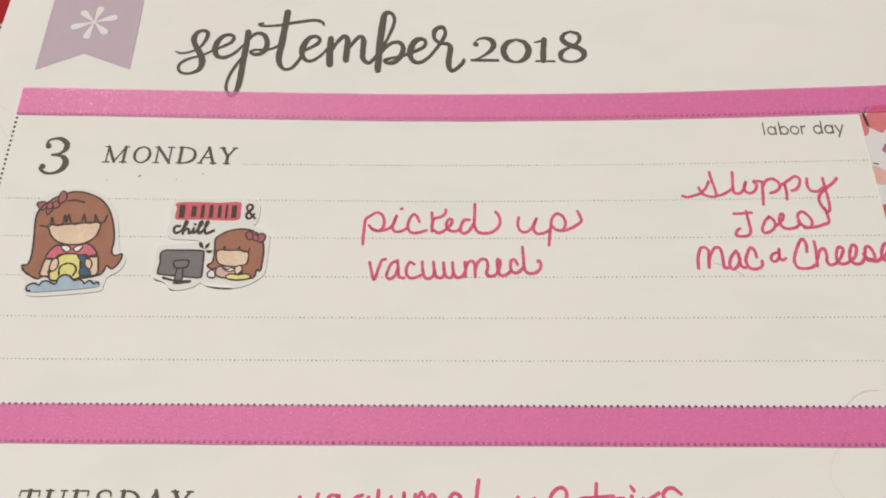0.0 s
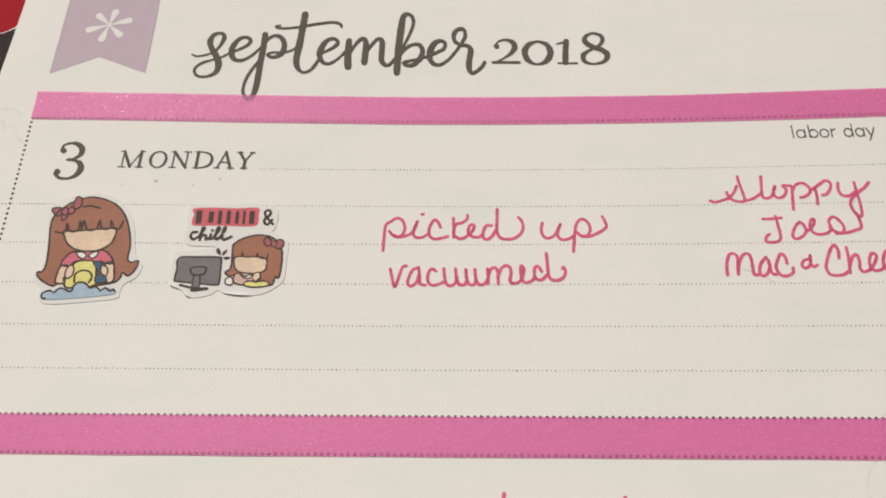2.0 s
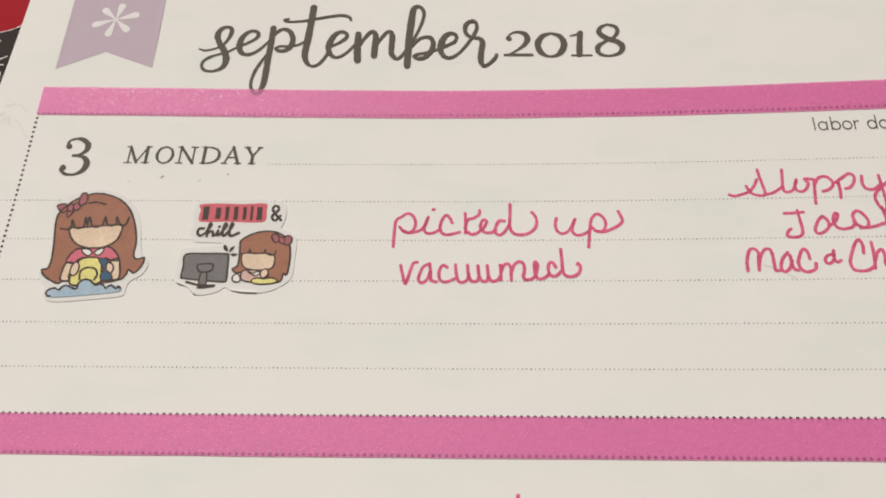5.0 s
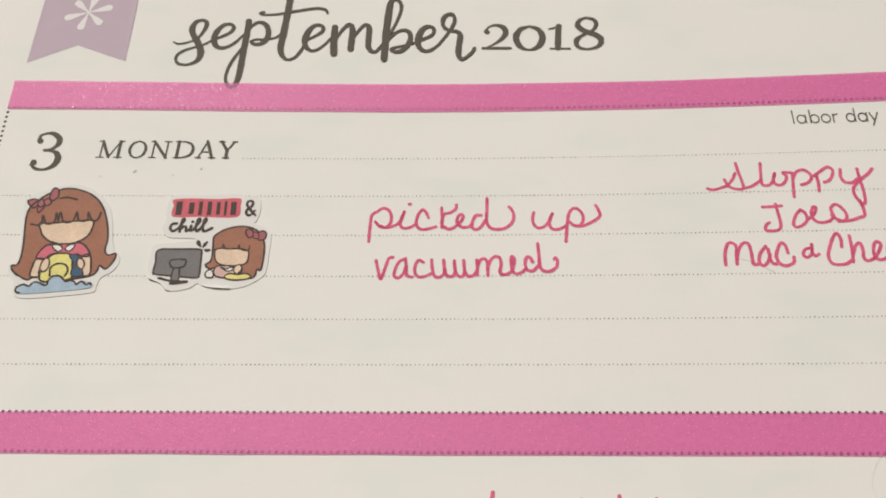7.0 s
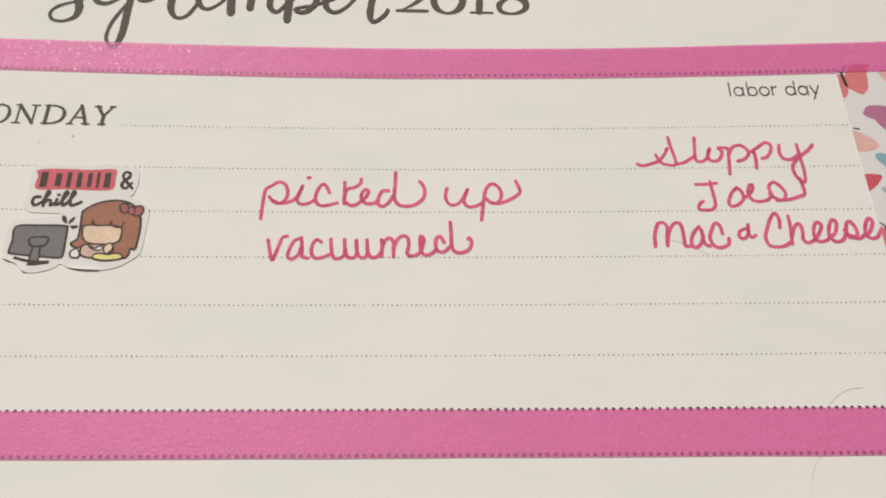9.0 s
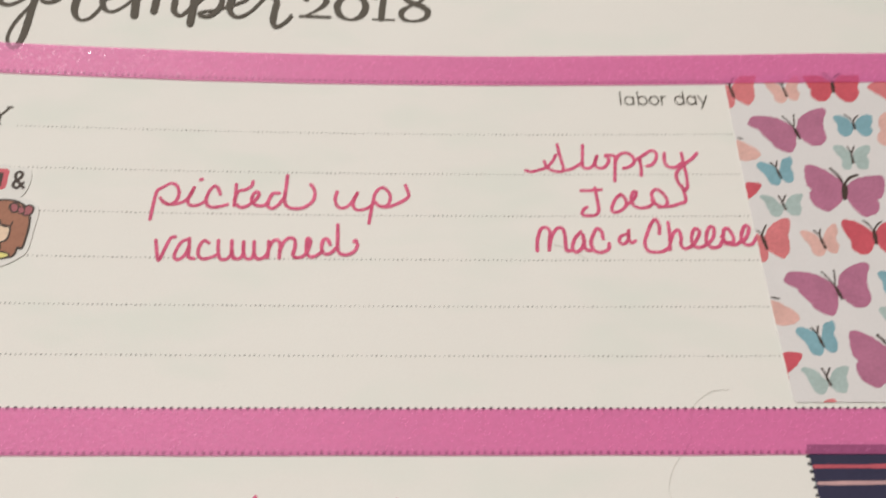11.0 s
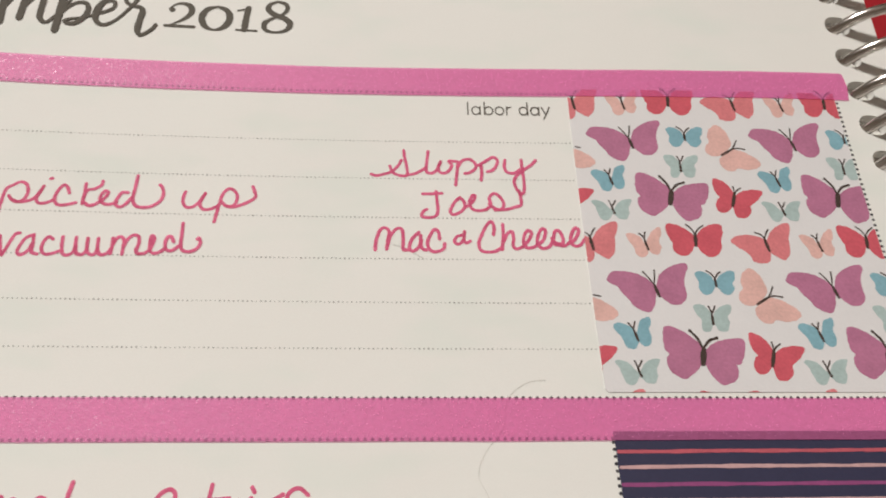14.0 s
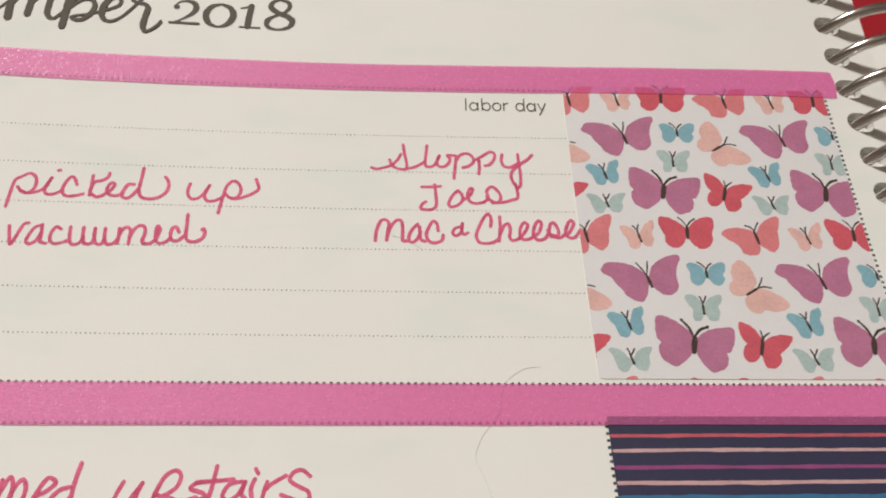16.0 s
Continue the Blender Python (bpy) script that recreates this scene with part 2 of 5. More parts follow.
def clip(poly, box):
    """The part of a polygon inside the box x0, y0, x1, y1."""
    for axis, lim, sign in ((0, box[0], 1), (0, box[2], -1), (1, box[1], 1), (1, box[3], -1)):
        res = []
        for i, q in enumerate(poly):
            p = poly[i - 1]
            dp, dq = (p[axis] - lim) * sign, (q[axis] - lim) * sign
            if (dp >= 0) != (dq >= 0):
                res.append(p + (q - p) * (dp / (dp - dq)))
            if dq >= 0:
                res.append(q)
        poly = res
        if len(poly) < 3:
            return []
    return poly


def filled(poly, h, step=0.0, lift=None):
    """Faces over a polygon lying h over the page; step: the spacing of points inside it."""
    from mathutils.geometry import delaunay_2d_cdt
    co = [Vector((q[0], q[1])) for q in poly]
    n = len(co)
    if step:
        xs, ys = [q[0] for q in poly], [q[1] for q in poly]
        for i in range(int((max(xs) - min(xs)) / step)):
            for j in range(int((max(ys) - min(ys)) / step)):
                co.append(Vector((min(xs) + (i + 0.5) * step, min(ys) + (j + 0.5) * step)))
    v, _, f, *_ = delaunay_2d_cdt(co, [], [list(range(n))], 1, 1e-5)
    return [at(q.x, q.y, h + (lift(q.x, q.y) if lift else 0)) for q in v], [tuple(t) for t in f]


def sheet(name, poly, h, thick, mat, parent=None, label="", step=2.0, lift=None):
    """A thin sheet with the polygon's outline and a real edge."""
    v, f = filled(poly, h, step, lift)
    n = len(poly)
    s = len(v)
    for q in poly:
        e = lift(q[0], q[1]) if lift else 0
        v.append(at(q[0], q[1], h + e))
        v.append(at(q[0], q[1], max(0.004, h - thick + e)))
    for i in range(n):
        j = (i + 1) % n
        f.append((s + 2 * i, s + 2 * i + 1, s + 2 * j + 1, s + 2 * j))
    return mesh_object(name, v, f, mat, parent, label)


def box_object(name, x0, y0, z0, x1, y1, z1, mat, parent=None, label="", bevel=0.0):
    bm = bmesh.new()
    bmesh.ops.create_cube(bm, size=1)
    for v in bm.verts:
        v.co = Vector(((x0 + x1) / 2 + v.co.x * (x1 - x0), (y0 + y1) / 2 + v.co.y * (y1 - y0), (z0 + z1) / 2 + v.co.z * (z1 - z0)))
    if bevel:
        bmesh.ops.bevel(bm, geom=bm.edges[:], offset=bevel, segments=2, affect="EDGES")
    me = bpy.data.meshes.new(name)
    bm.to_mesh(me)
    bm.free()
    me.materials.append(mat)
    ob = new(name, me)
    ob.parent = parent
    if label:
        tagged(ob, label)
    return ob


# ---- the room and the table ----
for name, b, mat, what in (
    ("floor", (-2.0, -2.2, -0.80, 2.2, 2.2, -0.75), WOOD, "dark brown wooden floor"),
    ("ceiling", (-2.0, -2.2, 1.75, 2.2, 2.2, 1.80), WALL, "plain cream ceiling"),
    ("wall_north", (-2.0, 2.2, -0.75, 2.2, 2.3, 1.75), WALL, "plain cream wall"),
    ("wall_south", (-2.0, -2.3, -0.75, 2.2, -2.2, 1.75), WALL, "plain cream wall"),
    ("wall_west", (-2.1, -2.2, -0.75, -2.0, 2.2, 1.75), WALL, "plain cream wall"),
    ("wall_east", (2.2, -2.2, -0.75, 2.3, 2.2, 1.75), WALL, "plain cream wall"),
):
    tagged(box_object(name, *b, mat), what, name.split("_")[0], kind="structure")
table = thing("table", "table covered with a deep red cloth", "table")
box_object("tabletop", -0.60, -0.50, -0.030, 0.80, 0.40, 0.0, RED_CLOTH, table, "deep red cloth top", 0.004)
for lx, ly in ((-0.54, -0.44), (0.74, -0.44), (-0.54, 0.34), (0.74, 0.34)):
    box_object("leg", lx - 0.03, ly - 0.03, -0.75, lx + 0.03, ly + 0.03, -0.031, WOOD, table, "", 0.004)

# black chalk-written card on the cloth, half under the planner
card = thing("card", "black card with white chalky scribbles and a pale worn edge", "card")


def flat(x, y, h):
    return Vector((x * U, y * U, h * U))


edge = spline([(-17.4, 23.2), (-18.8, 21.9), (-19.9, 20.9), (-21.3, 19.9), (-23.7, 19.2), (-28, 18.9), (-40, 19.5)], steps=5)
low = [(-60, 19), (-60, -60), (-11, -60), (-11, 23.0)]
rim = [*(tuple(q) for q in edge), *low]
n = len(rim)
vs = [flat(x, y, 0.35) for x, y in rim] + [flat(x, y, 0.0) for x, y in rim]
fs = [tuple(range(n))] + [(i, i + n, (i + 1) % n + n, (i + 1) % n) for i in range(n)]
mesh_object("board", vs, fs, BLACK_CARD, card)
vs, fs = [], []
for i, q in enumerate(edge[:28]):
    w = 0.9 * max(0.0, 1 - i / 14) + 0.14
    vs += [flat(q[0], q[1] + 0.05, 0.37), flat(q[0] + 0.1, q[1] - w * (0.8 + 0.4 * math.sin(i * 2.1)), 0.39)]
fs = [(2 * i, 2 * i + 1, 2 * i + 3, 2 * i + 2) for i in range(27)]
mesh_object("worn_edge", vs, fs, CHALK, card, "pale torn paper edge")
for a, b in (((-23.2, 12.3), (-20.6, 13.85)), ((-23.5, 12.1), (-20.7, 11.95)), ((-20.85, 10.4), (-20.74, 8.6)), ((-23.6, 16.9), (-22.7, 17.3)), ((-22.4, 6.2), (-21.4, 5.0))):
    d = Vector((b[0] - a[0], b[1] - a[1], 0)).normalized()
    s = Vector((-d.y, d.x, 0)) * 0.13
    k = [flat(*a, 0.40) + s * U, flat(*a, 0.40) - s * U, flat(*b, 0.40) - s * U, flat(*b, 0.40) + s * U]
    mesh_object("chalk_stroke", k, [(0, 1, 2, 3)], CHALK, card, "white chalk stroke")

# ---- the planner ----
TOP, BOTTOM, RULE = 13.0, -200.0, 5.557
L0, L1, L7, L8 = -11.09, -18.84, -52.18, -56.54
planner = thing("planner", "open spiral planner with cream dated pages on the red cloth", "planner")


def left_edge(y):
    x = -5.93 + 0.0836 * max(-14.0, y)
    r = 4.0
    if y > TOP - r:
        x += r - math.sqrt(max(0.0, r * r - (y - TOP + r) ** 2))
    return x


MARGIN = 152.9
PAGE_RIGHT = 160.95


def drift(y):
    """The binding edge is not quite square to the lines."""
    return -0.047 * max(-60.0, y)

ys = [TOP - 0.25 * i for i in range(17)] + [TOP - 4 - 1.5 * (i + 1) for i in range(50)] + [-90.0, -110.0, -140.0, -170.0, BOTTOM]
NX = 84
vs, fs = [], []
for y in ys:
    for i in range(NX + 1):
        x = left_edge(y) + (MARGIN - left_edge(y)) * i / NX
        vs.append(at(x, y))
for j in range(len(ys) - 1):
    for i in range(NX):
        a = j * (NX + 1) + i
        fs.append((a, a + NX + 1, a + NX + 2, a + 1))
# the edge of the sheet
rimline = [j * (NX + 1) for j in range(len(ys))]
for a, b in zip(rimline, rimline[1:]):
    k = len(vs)
    vs += [vs[a] - Vector((0, 0, 0.15 * U)), vs[b] - Vector((0, 0, 0.15 * U))]
    fs.append((a, k, k + 1, b))
# the margin, with a hole for every turn of the coil
HOLE_X, HOLE_Y, HOLE_W, HOLE_H = 153.6, 1.55, 3.7, 3.1


def hole_loop(cx0, cy, w, h, k=6):
    r, pts = h * 0.46, []
    for qx, qy, t0 in ((cx0 + w - r, cy + h / 2 - r, 0), (cx0 + r, cy + h / 2 - r, 90), (cx0 + r, cy - h / 2 + r, 180), (cx0 + w - r, cy - h / 2 + r, 270)):
        for i in range(k):
            t = math.radians(t0 + 90 * i / (k - 1))
            pts.append((qx + r * math.cos(t), qy + r * math.sin(t)))
    return pts


def margin_cell(x0, x1, y0, y1, hole, top, vs, fs, deep):
    """A rectangle of paper round a hole whose walls go down."""
    from mathutils.geometry import delaunay_2d_cdt
    outer = [(x0, y0), (x0 + (x1 - x0) / 2, y0), (x1, y0), (x1, (y0 + y1) / 2), (x1, y1), (x0 + (x1 - x0) / 2, y1), (x0, y1), (x0, (y0 + y1) / 2)]
    co = [Vector(q) for q in outer + hole]
    no, nh = len(outer), len(hole)
    edges = [(i, (i + 1) % no) for i in range(no)] + [(no + i, no + (i + 1) % nh) for i in range(nh)]
    v, _, f, *_ = delaunay_2d_cdt(co, edges, [], 0, 1e-5)
    s = len(vs)
    vs += [top(q.x, q.y, 0) for q in v]
    for t in f:
        mx, my = sum(v[i].x for i in t) / len(t), sum(v[i].y for i in t) / len(t)
        ins = False
        for i in range(nh):
            (ax, ay), (bx, by) = hole[i - 1], hole[i]
            if (ay > my) != (by > my) and mx < (bx - ax) * (my - ay) / (by - ay) + ax:
                ins = not ins
        if not ins:
            fs.append(tuple(s + i for i in t))
    s = len(vs)
    for q in hole:
        vs.append(top(q[0], q[1], 0))
        vs.append(top(q[0], q[1], -deep))
    for i in range(nh):
        j = (i + 1) % nh
        fs.append((s + 2 * i, s + 2 * j, s + 2 * j + 1, s + 2 * i + 1))


for k in range(-2, 36):
    cy = HOLE_Y - RULE * k
    y0, y1 = cy - RULE / 2, cy + RULE / 2
    if k == -2:
        y1 = TOP
    margin_cell(MARGIN, PAGE_RIGHT + drift(cy), y0, y1, hole_loop(HOLE_X + drift(cy), cy, HOLE_W, HOLE_H), at, vs, fs, 1.5)
page = mesh_object("page", vs, fs, PAPER, planner, "cream dated page with dotted lines", weld=True)

# the stack of sheets under the page
vs, fs = [], []
cols = [left_edge(0) + 0.5 + (PAGE_RIGHT - 0.6 - left_edge(0) - 0.5) * i / 40 for i in range(41)]
rowsy = [TOP - 0.4 - 3.0 * i for i in range(26)] + [-100.0, -150.0, BOTTOM + 0.4]
for y in rowsy:
    for x in cols:
        vs.append(at(x, y, -1.55))
nc = len(cols)
for j in range(len(rowsy) - 1):
    for i in range(nc - 1):
        a = j * nc + i
        fs.append((a, a + nc, a + nc + 1, a + 1))
ring_ids = list(range(nc)) + [j * nc + nc - 1 for j in range(1, len(rowsy))] + [(len(rowsy) - 1) * nc + i for i in range(nc - 2, -1, -1)] + [j * nc for j in range(len(rowsy) - 2, 0, -1)]
k0 = len(vs)
for a in ring_ids:
    vs.append(Vector((vs[a].x, vs[a].y, 2.2 * U)))
for i in range(len(ring_ids)):
    j = (i + 1) % len(ring_ids)
    fs.append((ring_ids[i], ring_ids[j], k0 + j, k0 + i))
fs.append(tuple(range(k0, k0 + len(ring_ids))))
mesh_object("paper_block", vs, fs, PAPER_EDGE, planner, "thick block of cream sheets", smooth=False)
box_object("cover", (left_edge(0) + 1) * U, (BOTTOM - 2) * U, 0.02 * U, (PAGE_RIGHT - 1) * U, (TOP - 1) * U, 2.15 * U, BLACK_CARD, planner, "dark stiff cover", 0.0004)

# the right-hand sheets lie lower
RX0, RX1, RTOP, RZ = 161.5, 332.0, 7.2, 9.5
vs, fs = [], []


def low_page(x, y, h):
    return Vector((x * U, y * U, (RZ + h) * U))


for k in range(-1, 36):
    cy = 3.0 - RULE * (k + 1)
    y1 = cy + RULE / 2 if k > -1 else RTOP
    margin_cell(RX0, 174.5, cy - RULE / 2, y1, hole_loop(169.6, cy, 4.2, 2.8), low_page, vs, fs, 1.6)
s = len(vs)
vs += [low_page(174.5, RTOP, 0), low_page(RX1, RTOP, 0), low_page(RX1, -200, 0), low_page(174.5, -200, 0)]
fs.append((s, s + 3, s + 2, s + 1))
mesh_object("facing_page", vs, fs, PAPER, planner, "blank edge of the facing page", weld=True)
box_object("facing_block", (RX0 + 0.4) * U, -199.5 * U, 0.02 * U, (RX1 - 0.4) * U, (RTOP - 0.4) * U, (RZ - 1.7) * U, PAPER_EDGE, planner, "thick block of cream sheets")

# the coil: one helix of bright steel wire
vs, fs = [], []
XC, ZC, RAD, WIRE, SEG, SIDES = 163.1, -3.64, 9.88, 0.76, 40, 12
turns = 38
y_start = 0.50 + RULE * 2 - RULE * turns + 0.0
for i in range(turns * SEG + 1):
    th = math.pi - 2 * math.pi * i / SEG
    y = y_start + RULE * i / SEG
    radial = Vector((math.cos(th), 0, math.sin(th)))
    axis = Vector((0, 1, 0))
    centre = Vector((XC + drift(y) + RAD * math.cos(th), y, ZC + RAD * math.sin(th) + LIFT))
    for k in range(SIDES):
        t = 2 * math.pi * k / SIDES
        vs.append((centre + radial * WIRE * math.cos(t) + axis * WIRE * math.sin(t)) * U)
for i in range(turns * SEG):
    for k in range(SIDES):
        a, b = i * SIDES + k, i * SIDES + (k + 1) % SIDES
        fs.append((a, b, b + SIDES, a + SIDES))
mesh_object("coil", vs, fs, CHROME, planner, "bright steel spiral binding wire", smooth=True)

# ---- print on the page ----
rnd = random.Random(4)
for k in range(6):
    y = L1 - RULE * k
    line = Ink(h=0.02)
    x = 32.3 if k == 0 else -3.5
    while x < 151.6:
        line.dot(x, y + rnd.uniform(-0.02, 0.02), 0.095 * rnd.uniform(0.75, 1.2), 6)
        x += 0.49
    line.done("ruled_line", PRINT_GREY, page, "fine dotted grey rule")
for y, x0, x1 in ((L0, 0.0, 152.0), (L7, -5.0, 152.0), (L8, -5.0, 152.0)):
    line = Ink(h=0.02)
    x = x0
    while x <= x1:
        line.dot(x, y, 0.19 * rnd.uniform(0.92, 1.08), 10)
        x += 0.738
    line.done("dotted_border", DOT, page, "row of black dots")
for x in (0.0, 152.0):
    for ya, yb in ((L0 - 0.74, L7 + 0.5), (L8 - 0.74, L8 - 41.0)):
        line = Ink(h=0.02)
        y = ya
        while y >= yb:
            line.dot(x, y, 0.19 * rnd.uniform(0.92, 1.08), 10)
            y -= 0.738
        line.done("dotted_border", DOT, page, "row of black dots")

# month and year
september = Ink(20, 0)
september.stroke([(0.54, -0.34, 0.26), (1.38, -0.62, 0.35), (2.93, -0.2, 0.35), (4.02, 0.69, 0.44), (4.66, 2.08, 0.62), (4.71, 3.06, 0.62), (4.09, 3.45, 0.53), (3.17, 3.03, 0.7), (2.83, 1.85, 0.88), (3.31, 0.58, 0.88), (4.02, -0.57, 0.97), (4.51, -2.01, 0.97), (4.21, -3.36, 0.7), (3.02, -4.05, 0.44), (1.82, -3.97, 0.44), (1.26, -3.31, 0.44), (1.38, -2.45, 0.44), (2.31, -1.67, 0.44), (3.61, -1.16, 0.35), (4.83, -0.66, 0.35), (5.87, 0.04, 0.35)], 0)
september.stroke([(5.87, 0.04, 0.35), (7.23, 0.75, 0.44), (8.35, 1.55, 0.53), (8.58, 2.44, 0.53), (7.81, 2.83, 0.53), (6.89, 2.41, 0.7), (6.21, 1.22, 0.88), (6.12, -0.05, 0.88), (6.63, -1.01, 0.7), (7.69, -1.19, 0.53), (8.97, -0.39, 0.44), (10.11, 1, 0.35)], 0)
september.stroke([(10.6, 3.37, 0.88), (10.53, 0.81, 0.88), (10.38, -1.63, 0.88), (10.28, -4.51, 0.88), (10.09, -6.4, 0.79), (9.6, -7.63, 0.62), (8.86, -7.36, 0.53), (8.42, -6.24, 0.44), (8.62, -4.53, 0.44), (9.24, -2.9, 0.44), (10.03, -1.34, 0.35), (10.74, 0.32, 0.35)], 0)
september.stroke([(10.61, 1.59, 0.35), (11.23, 2.69, 0.44), (12.07, 3.2, 0.53), (13, 2.82, 0.7), (13.51, 1.64, 0.79), (13.38, 0.36, 0.79), (12.66, -0.43, 0.62), (11.79, -0.54, 0.53), (11.27, -0.16, 0.44), (11.87, 0.24, 0.35), (13.31, 0.27, 0.35), (14.49, 0.58, 0.35), (15.32, 1.18, 0.35)], 0)
september.stroke([(16.07, 7.09, 0.97), (15.87, 4.36, 0.97), (15.63, 1.38, 0.97), (15.43, -1.07, 0.88), (15.79, -2.42, 0.7), (16.56, -3.08, 0.44), (17.56, -2.68, 0.44), (18.41, -1.32, 0.44), (18.8, -0.14, 0.35)], 0)
september.stroke([(12.64, 5.01, 0.26), (12.01, 4.79, 0.35), (12.68, 4.51, 0.35), (14.55, 4.64, 0.35), (16.55, 5.08, 0.44), (18.56, 5.51, 0.44), (20.18, 5.74, 0.44), (21.26, 5.45, 0.44), (21.53, 4.95, 0.35)], 0)
september.stroke([(18.78, 0.15, 0.35), (20.09, 0.95, 0.44), (21, 1.75, 0.53), (21.03, 2.54, 0.53), (20.21, 2.83, 0.53), (19.36, 2.23, 0.7), (18.74, 0.74, 0.88), (18.74, -0.44, 0.79), (19.37, -1.4, 0.53), (20.26, -1.49, 0.44), (21.4, -0.6, 0.35), (22.43, 0.78, 0.35)], 0)
september.stroke([(22.74, 2.47, 0.88), (22.72, 0, 0.97), (22.84, -2.05, 0.97)], 0)
september.stroke([(22.73, -0.2, 0.35), (23.66, 1.78, 0.44), (24.57, 2.88, 0.62), (25.17, 2.39, 0.79), (25.18, 0.51, 0.88), (25.11, -1.25, 0.88)], 0)
september.stroke([(25.19, 0.22, 0.35), (26.08, 1.9, 0.44), (26.92, 2.9, 0.53), (27.51, 2.41, 0.79), (27.51, 0.53, 0.79), (27.57, -0.94, 0.79), (28.24, -1.71, 0.53), (28.86, -1.42, 0.44), (29.77, 0.05, 0.35)], 0)
september.stroke([(29.92, 0.25, 0.35), (30.97, 2.53, 0.35), (31.8, 5.04, 0.44), (31.84, 6.56, 0.53), (31.16, 7.37, 0.53), (30.44, 6.96, 0.79), (30.17, 5.03, 0.97), (29.94, 2.03, 0.97), (29.86, -0.44, 0.97), (29.79, -2.97, 0.88)], 0)
september.stroke([(29.94, -0.24, 0.35), (30.93, 1.24, 0.44), (31.96, 1.94, 0.44), (32.93, 1.84, 0.62), (33.35, 0.85, 0.7), (33.06, -0.43, 0.7), (32.21, -1.51, 0.62), (31.26, -1.7, 0.53), (30.69, -1.31, 0.44), (31.4, -0.92, 0.35), (32.74, -0.63, 0.35), (34.25, -0.04, 0.35)], 0)
september.stroke([(34.25, -0.04, 0.35), (35.36, 0.55, 0.44), (36.39, 1.24, 0.44), (36.54, 2.23, 0.53), (35.81, 2.63, 0.53), (34.93, 2.04, 0.79), (34.4, 0.55, 0.88), (34.5, -0.72, 0.79), (35.15, -1.5, 0.53), (36.02, -1.51, 0.44), (37.13, -0.63, 0.35), (38.16, 0.84, 0.35)], 0)
september.stroke([(38.16, 0.84, 0.35), (38.95, 2.22, 0.44), (39.44, 3.52, 0.53), (39.2, 4.63, 0.53), (38.38, 4.63, 0.53), (37.82, 3.83, 0.62), (37.91, 2.63, 0.53), (38.71, 1.93, 0.44), (39.76, 1.72, 0.53), (40.23, 1.03, 0.79), (40.07, -0.45, 0.79), (39.99, -2.11, 0.79), (40.38, -2.98, 0.53), (41.09, -2.69, 0.44), (41.88, -1.83, 0.44), (42.21, -1.15, 0.44)], 0)
september.done("month_heading", PRINT, page, "brush-script printed word september")
year = Ink(63, 0)
year.stroke([(1, 1.59, 0.78), (0.92, 1.69, 0.78)], 0)
year.stroke([(0.6, 1.79, 0.17), (1.42, 2.58, 0.35), (2.38, 2.76, 0.52), (3.25, 2.35, 0.78), (3.55, 1.45, 0.86), (3.05, 0.47, 0.69), (1.91, -0.49, 0.35), (0.55, -1.26, 0.26)], 0)
year.stroke([(0.4, -1.16, 0.48), (2.29, -1.18, 0.48), (4.11, -1.21, 0.48)], 0)
year.stroke([(6.85, 2.49, 0.35), (8.1, 1.87, 0.78), (8.6, 0.48, 0.95), (7.98, -0.98, 0.78), (6.7, -1.54, 0.35), (5.46, -0.93, 0.78), (4.95, 0.55, 0.95), (5.56, 1.92, 0.78), (6.85, 2.49, 0.35)], 0)
year.stroke([(9.54, 1.94, 0.26), (10.26, 2.12, 0.35), (10.98, 2.3, 0.35)], 0)
year.stroke([(10.91, 2.4, 0.86), (10.73, 0.53, 0.86), (10.63, -1.32, 0.86)], 0)
year.stroke([(9.61, -1.4, 0.3), (12.27, -1.46, 0.3)], 0)
year.stroke([(14.73, 3.79, 0.35), (15.81, 3.36, 0.6), (16.06, 2.46, 0.6), (15.44, 1.49, 0.43), (13.97, 0.65, 0.52), (13.21, -0.12, 0.78), (13.38, -1.19, 0.6), (14.68, -1.62, 0.35), (16.11, -1.17, 0.6), (16.58, -0.11, 0.86), (15.87, 0.79, 0.86), (14.34, 1.52, 0.86), (13.53, 2.44, 0.78), (13.82, 3.32, 0.52), (14.73, 3.79, 0.35)], 0)
year.done("year_heading", PRINT, page, "printed year 2018")
three = Ink(5, -18)
three.stroke([(0.33, 1.73, 0.78), (0.42, 1.64, 0.78)], 0)
three.stroke([(0.14, 1.91, 0.35), (0.31, 2.53, 0.35), (1.1, 2.85, 0.35), (1.97, 2.77, 0.6), (2.8, 2.11, 0.78), (2.88, 1.31, 0.78), (2.53, 0.78, 0.52), (1.99, 0.42, 0.35), (1.16, 0.33, 0.26)], 0)
three.stroke([(1.17, 0.28, 0.35), (2.19, 0.16, 0.35), (2.88, -0.18, 0.69), (3.25, -0.88, 0.86), (3.05, -1.75, 0.78), (2.42, -2.36, 0.52), (1.56, -2.62, 0.35), (0.61, -2.46, 0.43), (-0.05, -1.86, 0.43)], 0)
three.stroke([(0.18, -1.51, 0.78), (0.27, -1.6, 0.78)], 0)
three.done("day_number", PRINT, page, "printed italic figure 3")


